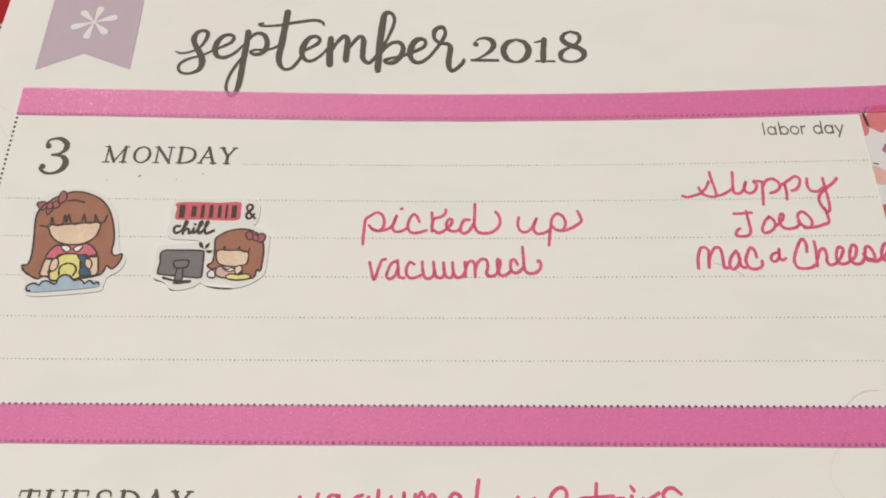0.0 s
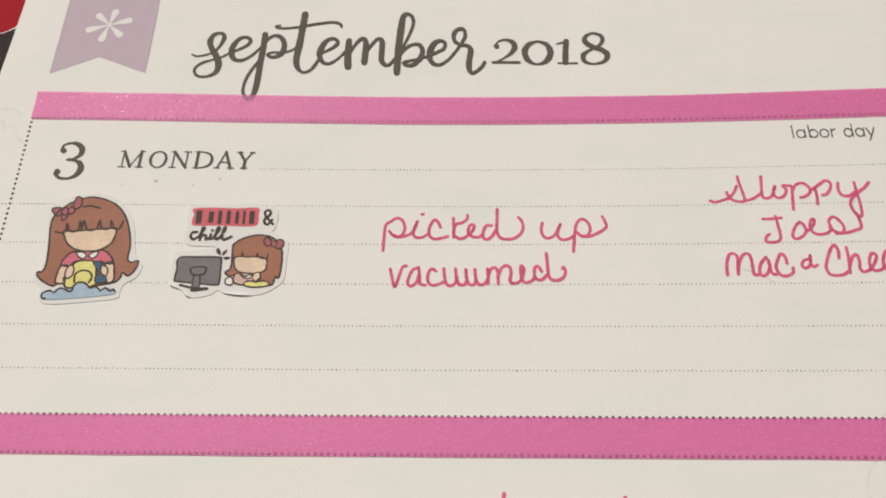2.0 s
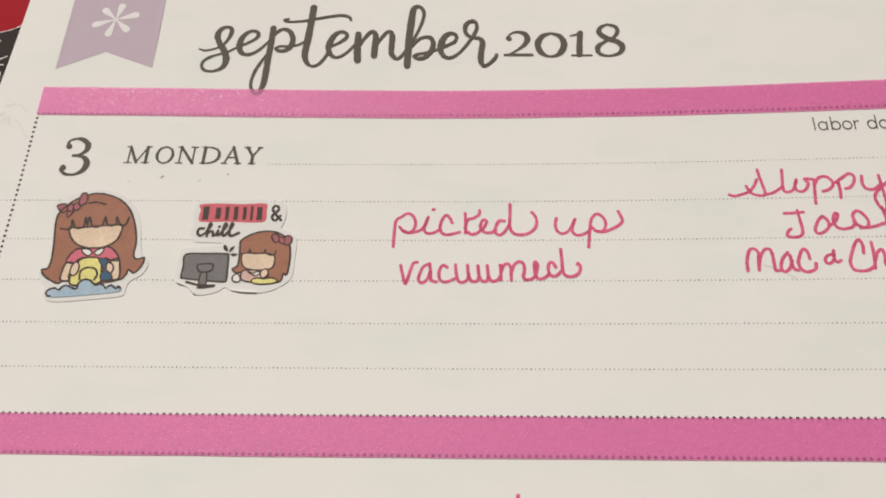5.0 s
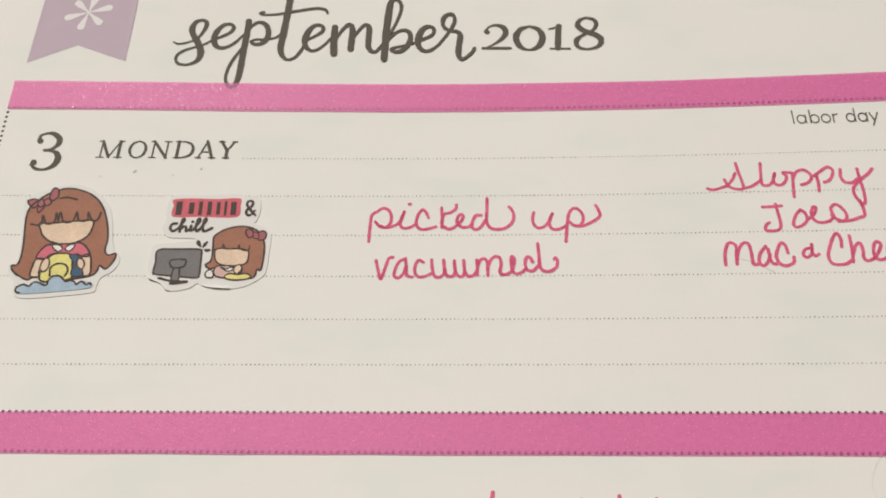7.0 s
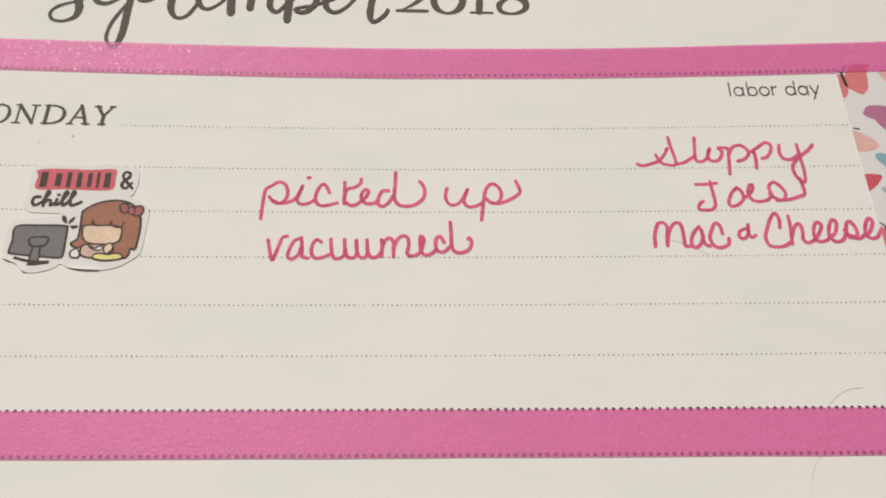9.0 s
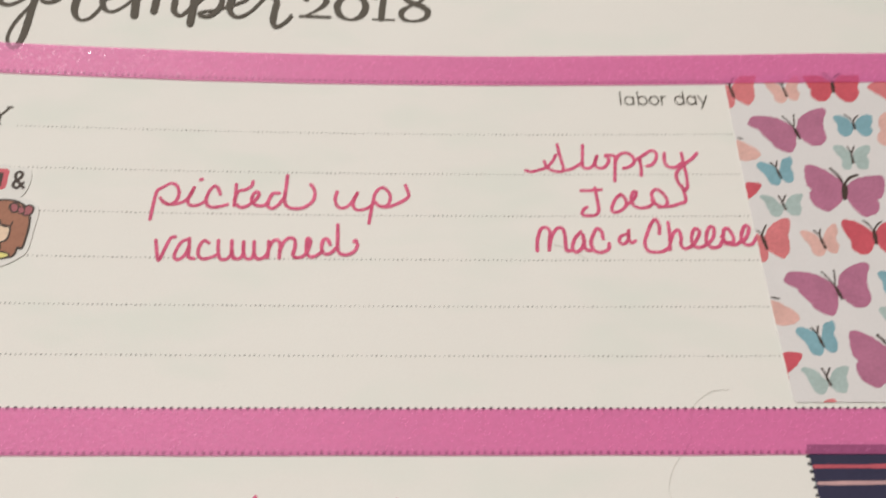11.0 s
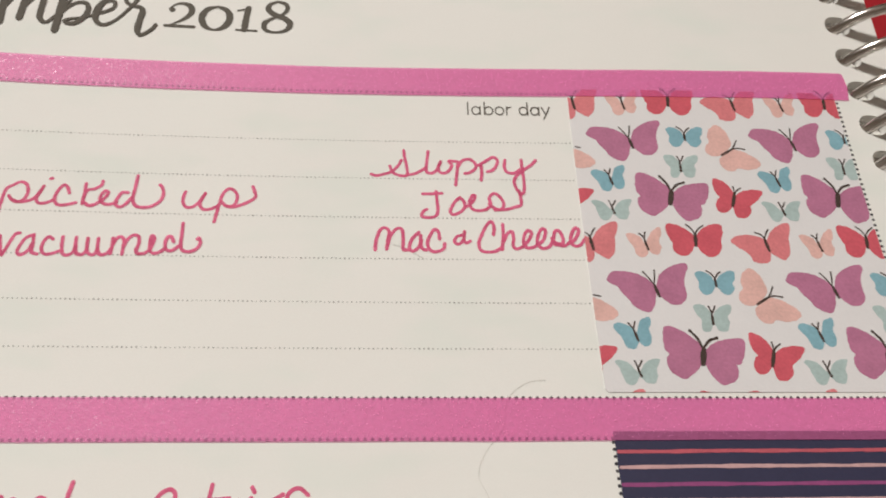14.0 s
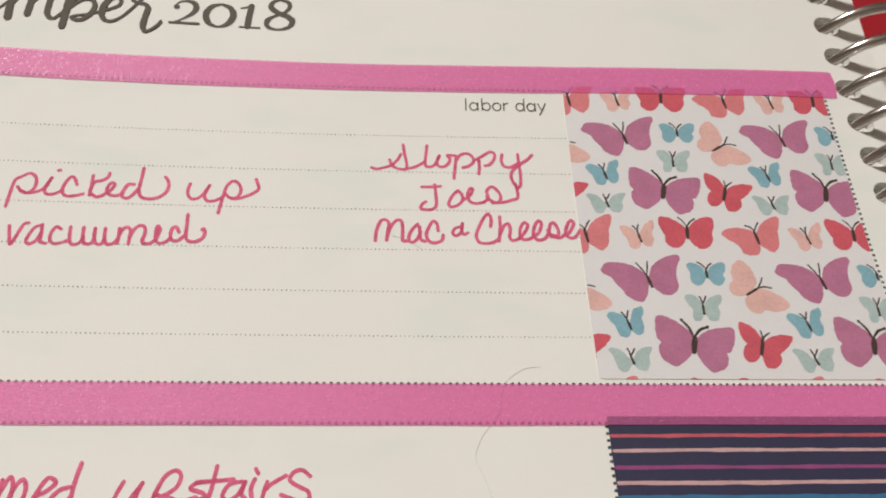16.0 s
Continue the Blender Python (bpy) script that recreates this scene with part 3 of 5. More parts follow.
def serif(ink, ch, x, y, s, wide=1.0, lean=0.26):
    """One slanted serif capital of height s."""
    B, T, S = 0.164, 0.082, 0.064

    def line(*pts):
        ink.stroke([(x + (px * wide + py * lean) * s, y + py * s, w * s) for px, py, w in pts], rough=0.0)

    def foot(px, py, w=0.17):
        line((px - w, py, S), (px + w, py, S))
    if ch == "M":
        line((0.14, 0, T), (0.14, 1, T)); line((0.14, 1, B), (0.52, 0.02, B)); line((0.52, 0.02, T), (0.95, 1, T)); line((0.95, 1, B), (0.95, 0, B))
        foot(0.14, 0), foot(0.95, 0), foot(0.08, 1, 0.1), foot(1.0, 1, 0.12)
    elif ch == "O":
        line((0.46, 1.02, T), (0.16, 0.86, 0.12), (0.04, 0.5, B), (0.16, 0.14, 0.12), (0.46, -0.02, T), (0.76, 0.14, 0.12), (0.88, 0.5, B), (0.76, 0.86, 0.12), (0.46, 1.02, T))
    elif ch == "N":
        line((0.14, 0, T), (0.14, 1, T)); line((0.14, 1, B), (0.84, 0.0, B)); line((0.84, 0.0, T), (0.84, 1, T))
        foot(0.14, 0), foot(0.08, 1, 0.1), foot(0.84, 1)
    elif ch == "D":
        line((0.16, 0, B), (0.16, 1, B)); line((0.02, 1, S), (0.45, 0.99, T), (0.76, 0.82, 0.13), (0.86, 0.5, B), (0.76, 0.18, 0.13), (0.45, 0.01, T), (0.02, 0, S))
    elif ch == "A":
        line((0.08, 0, T), (0.46, 1, T)); line((0.46, 1.02, B), (0.82, 0, B)); line((0.22, 0.36, S), (0.68, 0.36, S))
        foot(0.08, 0, 0.14), foot(0.82, 0)
    elif ch == "Y":
        line((0.10, 1, B), (0.44, 0.46, B)); line((0.80, 1, T), (0.44, 0.46, T)); line((0.44, 0.48, B), (0.44, 0, B))
        foot(0.10, 1, 0.15), foot(0.80, 1, 0.13), foot(0.44, 0)
    elif ch == "T":
        line((0.42, 0, B), (0.42, 1, B)); line((0.02, 0.98, T), (0.82, 0.98, T)); line((0.02, 1, S), (0.0, 0.76, S)); line((0.82, 1, S), (0.84, 0.76, S))
        foot(0.42, 0)
    elif ch == "U":
        line((0.14, 1, B), (0.14, 0.4, B), (0.24, 0.08, 0.11), (0.46, -0.01, T), (0.70, 0.10, T), (0.78, 0.4, T), (0.78, 1, T))
        foot(0.14, 1), foot(0.78, 1, 0.14)
    elif ch == "E":
        line((0.16, 0, B), (0.16, 1, B)); line((0.0, 1, S), (0.64, 1, S)); line((0.16, 0.52, S), (0.52, 0.52, S)); line((0.0, 0, S), (0.70, 0, S))
        line((0.64, 1, S), (0.64, 0.8, S)); line((0.70, 0, S), (0.72, 0.22, S)); line((0.52, 0.62, S), (0.52, 0.42, S))
    elif ch == "S":
        line((0.56, 0.80, T), (0.50, 0.97, T), (0.30, 1.02, T), (0.12, 0.90, 0.11), (0.14, 0.68, B), (0.38, 0.52, B), (0.58, 0.36, B), (0.58, 0.14, 0.12), (0.36, -0.02, T), (0.12, 0.04, T), (0.06, 0.22, T))


mon = Ink(h=0.03)
for ch, x, wide in (("M", 13.24, 1.10), ("O", 17.23, 0.95), ("N", 20.06, 0.97), ("D", 23.15, 1.08), ("A", 26.20, 0.93), ("Y", 28.95, 0.92)):
    serif(mon, ch, x, -18.75, 2.42, wide * 1.075, 0.03)
mon.done("weekday_name", PRINT, page, "printed capitals MONDAY")
tue = Ink(h=0.03)
for ch, x, wide in (("T", 13.0, 1.0), ("U", 15.95, 0.95), ("E", 18.85, 1.05), ("S", 21.45, 1.2), ("D", 24.15, 1.0), ("A", 27.0, 0.93), ("Y", 30.0, 0.92)):
    serif(tue, ch, x, -64.70, 2.62, wide, 0.03)
tue.done("weekday_name", PRINT, page, "printed capitals TUESDAY")

# the holiday note, in thin round letters
note = Ink(h=0.03)
NB, XH, AS, NW = -14.5, 1.22, 1.92, 0.17


def bowl(cx, r=0.52, tail=False):
    pts = [(cx + r * math.cos(t), NB + XH / 2 + XH / 2 * math.sin(t)) for t in (2 * math.pi * k / 10 for k in range(10))]
    note.stroke(pts, NW, closed=True, rough=0.0, steps=3)


def stem(x, y0, y1):
    note.stroke([(x, NB + y0), (x, NB + (y0 + y1) / 2), (x, NB + y1)], NW, rough=0.0)


stem(102.95, 0, AS)
bowl(103.98), stem(104.52, 0, XH)
stem(105.08, 0, AS), bowl(105.62)
bowl(107.0, 0.55)
stem(107.92, 0, XH), note.stroke([(107.92, NB + 0.75), (108.1, NB + 1.1), (108.45, NB + 1.2)], NW, rough=0.0)
bowl(110.06), stem(110.6, 0, AS)
bowl(111.52), stem(112.06, 0, XH)
note.stroke([(112.42, NB + XH), (112.68, NB + 0.6), (112.92, NB + 0.02)], NW, rough=0.0)
note.stroke([(113.42, NB + XH), (113.0, NB + 0.2), (112.62, NB - 0.62)], NW, rough=0.0)
note.done("holiday_note", PRINT, page, "small printed words labor day")

# flag with a star of six petals
flag = [(0.84, -3.9), (7.4, -1.0), (14.38, -3.6), (14.62, 10.0), (14.62, TOP - 0.1), (1.42, TOP - 0.1), (1.4, 9.4)]
v, f = filled([np.array(q) for q in flag], 0.02, 1.5)
mesh_object("printed_flag", v, f, LAVENDER, page, "pale lavender printed banner")
for tx, ty in ((8.58, 7.25), (11.1, 5.5), (10.0, 2.55), (7.1, 1.65), (4.7, 3.5), (5.85, 6.4)):
    c = np.array((7.9, 4.55))
    d = np.array((tx, ty)) - c
    ln = np.linalg.norm(d)
    d = d / ln
    nrm = np.array((-d[1], d[0]))
    pts = [c + d * ln * a + nrm * w for a, w in ((0.02, 0.07), (0.3, 0.20), (0.65, 0.44), (0.88, 0.50), (1.0, 0.26), (1.0, -0.26), (0.88, -0.50), (0.65, -0.44), (0.3, -0.20), (0.02, -0.07))]
    v, f = filled(spline(pts, True, 3), 0.035 + 0.003 * rnd.random())
    mesh_object("star_petal", v, f, WHITE_PRINT, page, "white petal")

# ---- handwriting in pink pen ----
picked = Ink(48.5, -28.5)
picked.stroke([(0.66, -2.31), (0.7, -0.61), (0.84, 1.28), (1.47, 1.87), (2.25, 2.38), (2.97, 2.02), (3.3, 1.08), (3.13, 0.12), (2.48, -0.38), (1.78, -0.09), (1.35, 0.44)], 0.405)
picked.stroke([(1.78, -0.09), (2.66, -0.37), (3.57, -0.17), (4.14, 0.17), (4.51, 0.81), (4.87, 1.87)], 0.405)
picked.stroke([(4.87, 1.87), (4.6, 0.98), (4.4, 0.1), (4.77, -0.43), (5.53, -0.4), (6.27, 0.02)], 0.405)
picked.stroke([(5.43, 2.94), (5.61, 2.98)], 0.405)
picked.stroke([(7.87, 1.04), (7.52, 1.82), (7.08, 2.12), (6.62, 1.46), (6.38, 0.42), (6.6, -0.36), (7.17, -0.65), (7.98, -0.53), (8.82, -0.26)], 0.405)
picked.stroke([(9.49, 2.39), (9.55, 1.03), (9.55, -0.39)], 0.405)
picked.stroke([(9.5, 0.24), (9.8, 1.44), (10.59, 1.72), (11.22, 2.22), (11.31, 2.8)], 0.405)
picked.stroke([(9.56, -0.08), (10.3, -0.6), (10.97, -0.42), (11.53, 0.08)], 0.405)
picked.stroke([(11.53, 0.08), (11.91, 0.49), (12.17, 1.22), (11.81, 1.45), (11.49, 1.03), (11.42, 0.31), (11.92, -0.3), (12.7, -0.35), (13.29, -0.01)], 0.405)
picked.stroke([(14.38, 1.31), (13.73, 1.28), (13.38, 0.63), (13.2, -0.25), (13.73, -0.7), (14.37, -0.28), (14.88, 0.61)], 0.405)
picked.stroke([(15.12, 3.69), (15.09, 2.22), (15.04, 0.46), (15.51, -0.48), (16.51, -0.68), (17.45, -0.41), (18.19, 0.33), (18.38, 1.3), (18.14, 2.1), (17.82, 2.49)], 0.405)
picked.done("handwritten_word", PEN, page, "pink handwritten word picked")
upw = Ink(68.5, -28)
upw.stroke([(0.85, 1.13), (0.69, 0.32), (0.79, -0.47), (1.26, -1.01), (1.97, -0.91), (2.55, -0.25), (3.13, 0.97)], 0.405)
upw.stroke([(3.13, 0.97), (2.78, -0.01), (2.73, -0.73), (3.19, -1.27), (4.04, -1.16), (4.84, -0.66)], 0.405)
upw.stroke([(4.57, -2.95), (4.74, -1.53), (4.92, -0.18), (5.19, 1.04), (5.85, 1.71), (6.57, 1.25), (6.86, 0.37), (6.56, -0.6), (5.78, -0.79), (5.12, -0.17)], 0.405)
upw.stroke([(5.5, -0.64), (6.32, -0.85), (7.09, -0.67), (8.23, -0.07), (8.91, 0.59), (8.77, 1.4), (8.51, 2.05)], 0.405)
upw.done("handwritten_word", PEN, page, "pink handwritten word up")
vacuumed = Ink(48.5, -34)
vacuumed.stroke([(1.7, 0.58), (1.96, -0.52), (2.33, -1.83), (2.61, -1.24), (2.91, -0.12), (3.24, 0.87), (3.7, 1.03)], 0.405)
vacuumed.stroke([(5.12, 0.78), (4.51, 0.46), (4.09, -0.45), (3.94, -1.41), (4.39, -1.76), (5, -1.23), (5.33, -0.18)], 0.405)
vacuumed.stroke([(5.23, 0.86), (5.38, -0.4), (5.46, -1.36), (6.07, -1.63)], 0.405)
vacuumed.stroke([(7.39, 0.34), (6.83, 0.62), (6.43, -0.14), (6.45, -1.11), (6.93, -1.61), (7.65, -1.51), (8.43, -1.12)], 0.405)
vacuumed.stroke([(8.38, 0.68), (8.48, -0.45), (8.75, -1.47), (9.29, -1.68), (9.83, -1.29), (9.99, -0.54)], 0.405)
vacuumed.stroke([(9.83, 0.65), (9.95, -0.62), (10.24, -1.5)], 0.405)
vacuumed.stroke([(10.24, -1.5), (10.87, -1.55), (11.19, -0.95), (11.1, 0.54)], 0.405)
vacuumed.stroke([(11.1, 0.54), (11.2, -0.65), (11.54, -1.46), (12.11, -1.52), (12.37, -0.91)], 0.405)
vacuumed.stroke([(12.23, 0.58), (12.35, -0.77), (12.73, -1.5), (13.4, -1.4), (13.84, -0.72)], 0.405)
vacuumed.stroke([(13.8, 0.63), (13.86, -0.49), (13.83, -1.39)], 0.405)
vacuumed.stroke([(13.85, -0.42), (14.19, 0.57), (14.71, 0.81), (15.05, 0.29), (15.08, -0.61), (15.09, -1.43)], 0.405)
vacuumed.stroke([(15.07, -0.53), (15.45, 0.61), (16, 1.08), (16.55, 0.87), (16.69, -0.03), (16.53, -1.01), (16.9, -1.37)], 0.405)
vacuumed.stroke([(16.9, -1.37), (17.57, -1.21), (18.04, -0.59), (18.3, 0.62), (17.98, 1.07), (17.89, 0.38), (18, -0.74), (18.46, -1.25), (19.18, -1.01), (19.62, -0.55)], 0.405)
vacuumed.stroke([(20.45, 0.31), (20.1, 0.98), (19.68, 0.82), (19.55, -0.1), (19.84, -0.77), (20.48, -0.82), (21.15, -0.13)], 0.405)
vacuumed.stroke([(21.15, 2.78), (21.22, 1.24), (21.3, -0.27), (21.69, -0.86), (22.47, -0.92), (23.17, -0.45), (23.4, 0.32), (23.21, 0.84), (23.03, 0.69)], 0.405)
vacuumed.done("handwritten_word", PEN, page, "pink handwritten word vacuumed")
sloppy = Ink(91, -23.5)
sloppy.stroke([(-0.12, -0.31), (0.51, -0.51), (1.41, -0.27), (2.32, 0.09), (3.08, 0.95), (3.5, 1.81)], 0.405)
sloppy.stroke([(2.1, 0.92), (2.46, 0), (3.3, -0.44), (4.2, -0.37), (4.14, 0.89), (3.92, 2.08), (3.78, 3.28)], 0.405)
sloppy.stroke([(4.2, -0.37), (5.25, -0.1), (6.46, 0.69)], 0.405)
sloppy.stroke([(6.77, 3.18), (6.61, 1.63), (6.52, 0.27), (7.01, -0.06), (7.72, 0.3), (8.31, 1.67)], 0.405)
sloppy.stroke([(8.31, 1.67), (8.01, 0.81), (8.14, 0.14), (8.77, -0.02), (9.34, 0.41), (9.65, 1.18), (9.31, 1.77), (10.3, 1.71)], 0.405)
sloppy.stroke([(10.44, 1.63), (10.25, 0.01), (10.05, -1.75)], 0.405)
sloppy.stroke([(10.34, 0.86), (10.94, 1.81), (11.81, 2.08), (12.5, 1.5), (12.54, 0.74), (11.87, 0.13), (11.23, -0.05)], 0.405)
sloppy.stroke([(13.26, 1.09), (13.29, 0.07), (13.17, -1.02)], 0.405)
sloppy.stroke([(12.91, 1.17), (13.79, 1.78), (14.75, 2.4), (15.3, 1.98), (15.11, 1.13), (14.58, 0.44), (14, 0.26)], 0.405)
sloppy.stroke([(16.23, 2), (16.1, 0.98), (16.41, 0.22), (17.26, 0.07), (18, 0.59)], 0.405)
sloppy.stroke([(18.24, 2.04), (18.29, 0.59), (18.38, -1.09), (18.28, -2.58), (17.9, -2.92), (17.39, -2.19), (17.18, -1.11), (17.59, -0.26), (18.5, 0.6), (19.41, 1.29), (20.03, 1.99)], 0.405)
sloppy.done("handwritten_word", PEN, page, "pink handwritten word Sloppy")
joes = Ink(97, -29)
joes.stroke([(0.06, 2.43), (1.1, 2.45), (2.35, 2.56)], 0.405)
joes.stroke([(1.66, 2.79), (1.77, 1.32), (1.81, -0.13), (1.39, -0.78), (0.43, -0.88), (-0.11, -0.65), (0.17, 0), (0.52, 0.25)], 0.405)
joes.stroke([(4.48, 1.95), (3.84, 1.28), (3.32, 0.14), (3.51, -0.42), (4.27, -0.24), (4.99, 0.5), (4.95, 1.39), (4.48, 1.95)], 0.405)
joes.stroke([(4.99, 0.58), (5.55, 0.91), (6.13, 1.57), (6.3, 2.23), (5.95, 2.22), (5.64, 1.32), (5.88, 0.43), (6.62, 0.12), (7.6, 0.3)], 0.405)
joes.stroke([(7.6, 0.3), (8.18, 0.96), (8.02, 1.93), (8.62, 2.6), (9.29, 2.12), (9.72, 1.15), (9.39, 0.34), (8.57, 0.48), (7.98, 1.12)], 0.405)
joes.stroke([(8.63, 0.24), (10.02, 0.35), (11.08, 0.69), (11.8, 1.03), (11.81, 2.17), (11.66, 3.07)], 0.405)
joes.done("handwritten_word", PEN, page, "pink handwritten word Joes")
mac = Ink(91.5, -34.5)
mac.stroke([(0.04, 0.14), (0.15, 1.52), (0.6, 2.86), (1.2, 3.1), (1.61, 2.56), (1.48, 1.55), (1.36, 0.24)], 0.42)
mac.stroke([(1.42, 0.7), (1.75, 1.94), (2.41, 2.97), (3.02, 2.98), (3.22, 2.13), (3.22, 0.81), (3.28, 0.2), (3.95, 0.21)], 0.42)
mac.stroke([(5.03, 2.55), (4.29, 1.68), (3.95, 0.6), (4.28, -0.01), (4.94, 0.46), (5.35, 1.47)], 0.42)
mac.stroke([(5.23, 2.17), (5.28, 0.85), (5.47, 0.32), (5.87, 0.17)], 0.42)
mac.stroke([(7.43, 1.67), (7.32, 2.6), (6.86, 2.98), (6.37, 2.19), (6.02, 1.1), (6.34, 0.18), (7.06, -0.03), (7.87, 0.36), (8.02, 1.06)], 0.42)
mac.done("handwritten_word", PEN, page, "pink handwritten word Mac")
ampersand = Ink(99.5, -34)
ampersand.stroke([(2.15, 1.76), (1.46, 1.51), (1.17, 0.81), (1.63, 0.51), (2.19, 1.06), (2.37, 2.23)], 0.405)
ampersand.stroke([(2.37, 2.23), (2.26, 1.22), (2.51, 0.68), (2.99, 0.92)], 0.405)
ampersand.done("handwritten_word", PEN, page, "pink handwritten and sign")
cheese = Ink(102, -34)
cheese.stroke([(3.24, 1.82), (3.36, 2.84), (3.06, 3.63), (2.49, 3.07), (1.88, 1.8), (1.49, 0.7), (1.65, -0.22), (2.3, -0.51), (3.32, -0.42), (4.08, 0.05)], 0.42)
cheese.stroke([(4.41, 3.26), (4.38, 1.68), (4.14, -0.18)], 0.42)
cheese.stroke([(4.33, 0.75), (4.87, 1.93), (5.44, 2.25), (5.58, 1.31), (5.45, 0.38), (5.83, -0.07), (6.52, 0.17)], 0.42)
cheese.stroke([(6.52, 0.17), (7.11, 0.8), (7.74, 1.97), (7.36, 2.44), (6.91, 1.88), (6.7, 0.79), (7.05, 0.1), (7.87, 0.19), (8.38, 0.58)], 0.42)
cheese.stroke([(8.3, 0.5), (9.04, 1.14), (9.41, 2.32), (9.03, 2.7), (8.55, 1.91), (8.32, 0.74), (8.81, 0.05), (9.64, 0.22), (10.18, 1)], 0.42)
cheese.stroke([(10.18, 1), (10.5, 2.25), (11, 2.42), (11.38, 1.41), (11.24, 0.71), (10.5, 0.77), (10.08, 1.39)], 0.42)
cheese.stroke([(10.41, 0.54), (11.49, 0.4), (12.07, 0.8)], 0.42)
cheese.stroke([(11.99, 0.72), (12.73, 1.19), (13.33, 2.38), (13.03, 2.85), (12.56, 2.21), (12.23, 1.03), (12.65, 0.42), (13.34, 0.5), (13.98, 1.37)], 0.42)
cheese.done("handwritten_word", PEN, page, "pink handwritten word Cheese")
vacuumed2 = Ink(45.5, -64)
vacuumed2.stroke([(-1.31, 1.4), (-0.74, 0.21), (-0.04, -0.75), (0.39, 0.49), (0.72, 1.75)], 0.42)
vacuumed2.stroke([(2.9, 1.59), (2.05, 1.59), (1.74, 0.76), (2.16, -0.15), (2.74, 0.23), (2.87, 1.32)], 0.42)
vacuumed2.stroke([(3.01, 1.59), (2.88, 0.5), (3.34, -0.42)], 0.42)
vacuumed2.stroke([(5.56, 1.66), (4.79, 1.33), (4.38, 0.23), (4.62, -0.68), (5.52, -0.89), (6.27, -0.3)], 0.42)
vacuumed2.stroke([(6.26, 1.44), (6.03, 0.24), (6.25, -0.62), (6.91, -0.51), (7.25, 0.68), (7.32, 2.17)], 0.42)
vacuumed2.stroke([(7.32, 2.17), (7.29, 0.52), (7.61, -0.56)], 0.42)
vacuumed2.stroke([(8.72, 1.51), (8.48, 0.25), (8.75, -0.67), (9.7, -0.66), (10.09, 0.69), (10.14, 1.91)], 0.42)
vacuumed2.stroke([(10.14, 1.91), (10.08, 0.26), (10.26, -0.77)], 0.42)
vacuumed2.stroke([(11.37, 1.75), (11.28, 0.37), (11.31, -0.71)], 0.42)
vacuumed2.stroke([(11.3, -0.17), (11.61, 1.09), (12.07, 2.03), (12.48, 1.09), (12.44, -0.55)], 0.42)
vacuumed2.stroke([(12.39, -0.06), (12.69, 1.09), (13.25, 1.81), (13.7, 0.93), (13.6, -0.7)], 0.42)
vacuumed2.stroke([(14.61, 0.11), (15.68, 0.72), (16.3, 1.5), (15.56, 1.94), (14.94, 0.94), (14.74, -0.27), (15.68, -0.7)], 0.42)
vacuumed2.stroke([(17.68, 1.06), (16.76, 0.72), (16.13, -0.26), (16.55, -1.07), (17.47, -0.85), (17.94, 0.18)], 0.42)
vacuumed2.stroke([(18.28, 3.36), (18.06, 1.67), (18.02, 0.02), (18.35, -0.96)], 0.42)
vacuumed2.done("handwritten_word", PEN, page, "pink handwritten word vacuumed")
upstairs = Ink(67, -64)
upstairs.stroke([(1.07, 1.53), (0.59, 0.31), (0.5, -0.56), (1.53, -0.62), (2.3, 0.48), (2.84, 1.42)], 0.42)
upstairs.stroke([(2.84, 1.42), (2.45, 0.15), (2.67, -0.67), (3.52, -0.55)], 0.42)
upstairs.stroke([(4.41, 1.15), (4.02, -0.23), (3.63, -1.42), (3.53, -2.38)], 0.42)
upstairs.stroke([(4.12, 0.32), (4.81, 1.99), (5.73, 2.62), (6.34, 2.11), (6.07, 0.99), (4.9, 0.16), (4.23, 0.32)], 0.42)
upstairs.stroke([(5.12, 0.16), (6.59, -0.33), (8.03, 0.01)], 0.42)
upstairs.stroke([(9.38, 1.57), (7.96, 1.39), (7.4, 0.83), (8.54, 0.45), (8.91, 0.01), (7.78, -0.27)], 0.42)
upstairs.stroke([(9.65, 3.04), (9.38, 0.9), (9.03, -0.75)], 0.42)
upstairs.stroke([(7.9, 1.45), (9.55, 1.57), (11.36, 1.74)], 0.42)
upstairs.stroke([(12.15, 1.52), (11.01, 1.24), (10.48, 0.13), (11.12, -0.31), (12.01, 0.35), (12.49, 1.47)], 0.42)
upstairs.stroke([(12.49, 1.47), (12.23, 0.35), (12.76, -0.19)], 0.42)
upstairs_end = Ink(80, -64)
upstairs_end.stroke([(0.39, 1.76), (0.11, 0.77), (0.32, -0.21)], 0.42)
upstairs_end.stroke([(0.39, 2.76), (0.65, 2.31)], 0.42)
upstairs_end.stroke([(1.6, 1.47), (1.37, 0.54), (1.2, -0.54)], 0.42)
upstairs_end.stroke([(1.41, 0.65), (2.1, 1.31), (3.34, 2.08)], 0.42)
upstairs_end.stroke([(5.69, 2.01), (4.88, 2.63), (4.08, 2.41), (3.76, 1.63), (4.73, 0.96), (5.57, 0.52), (5.67, -0.24), (4.55, -0.34), (3.01, 0.21)], 0.42)
upstairs.v, upstairs.f = upstairs.v + upstairs_end.v, upstairs.f + [tuple(k + len(upstairs.v) for k in t) for t in upstairs_end.f]
upstairs.done("handwritten_word", PEN, page, "pink handwritten word upstairs")

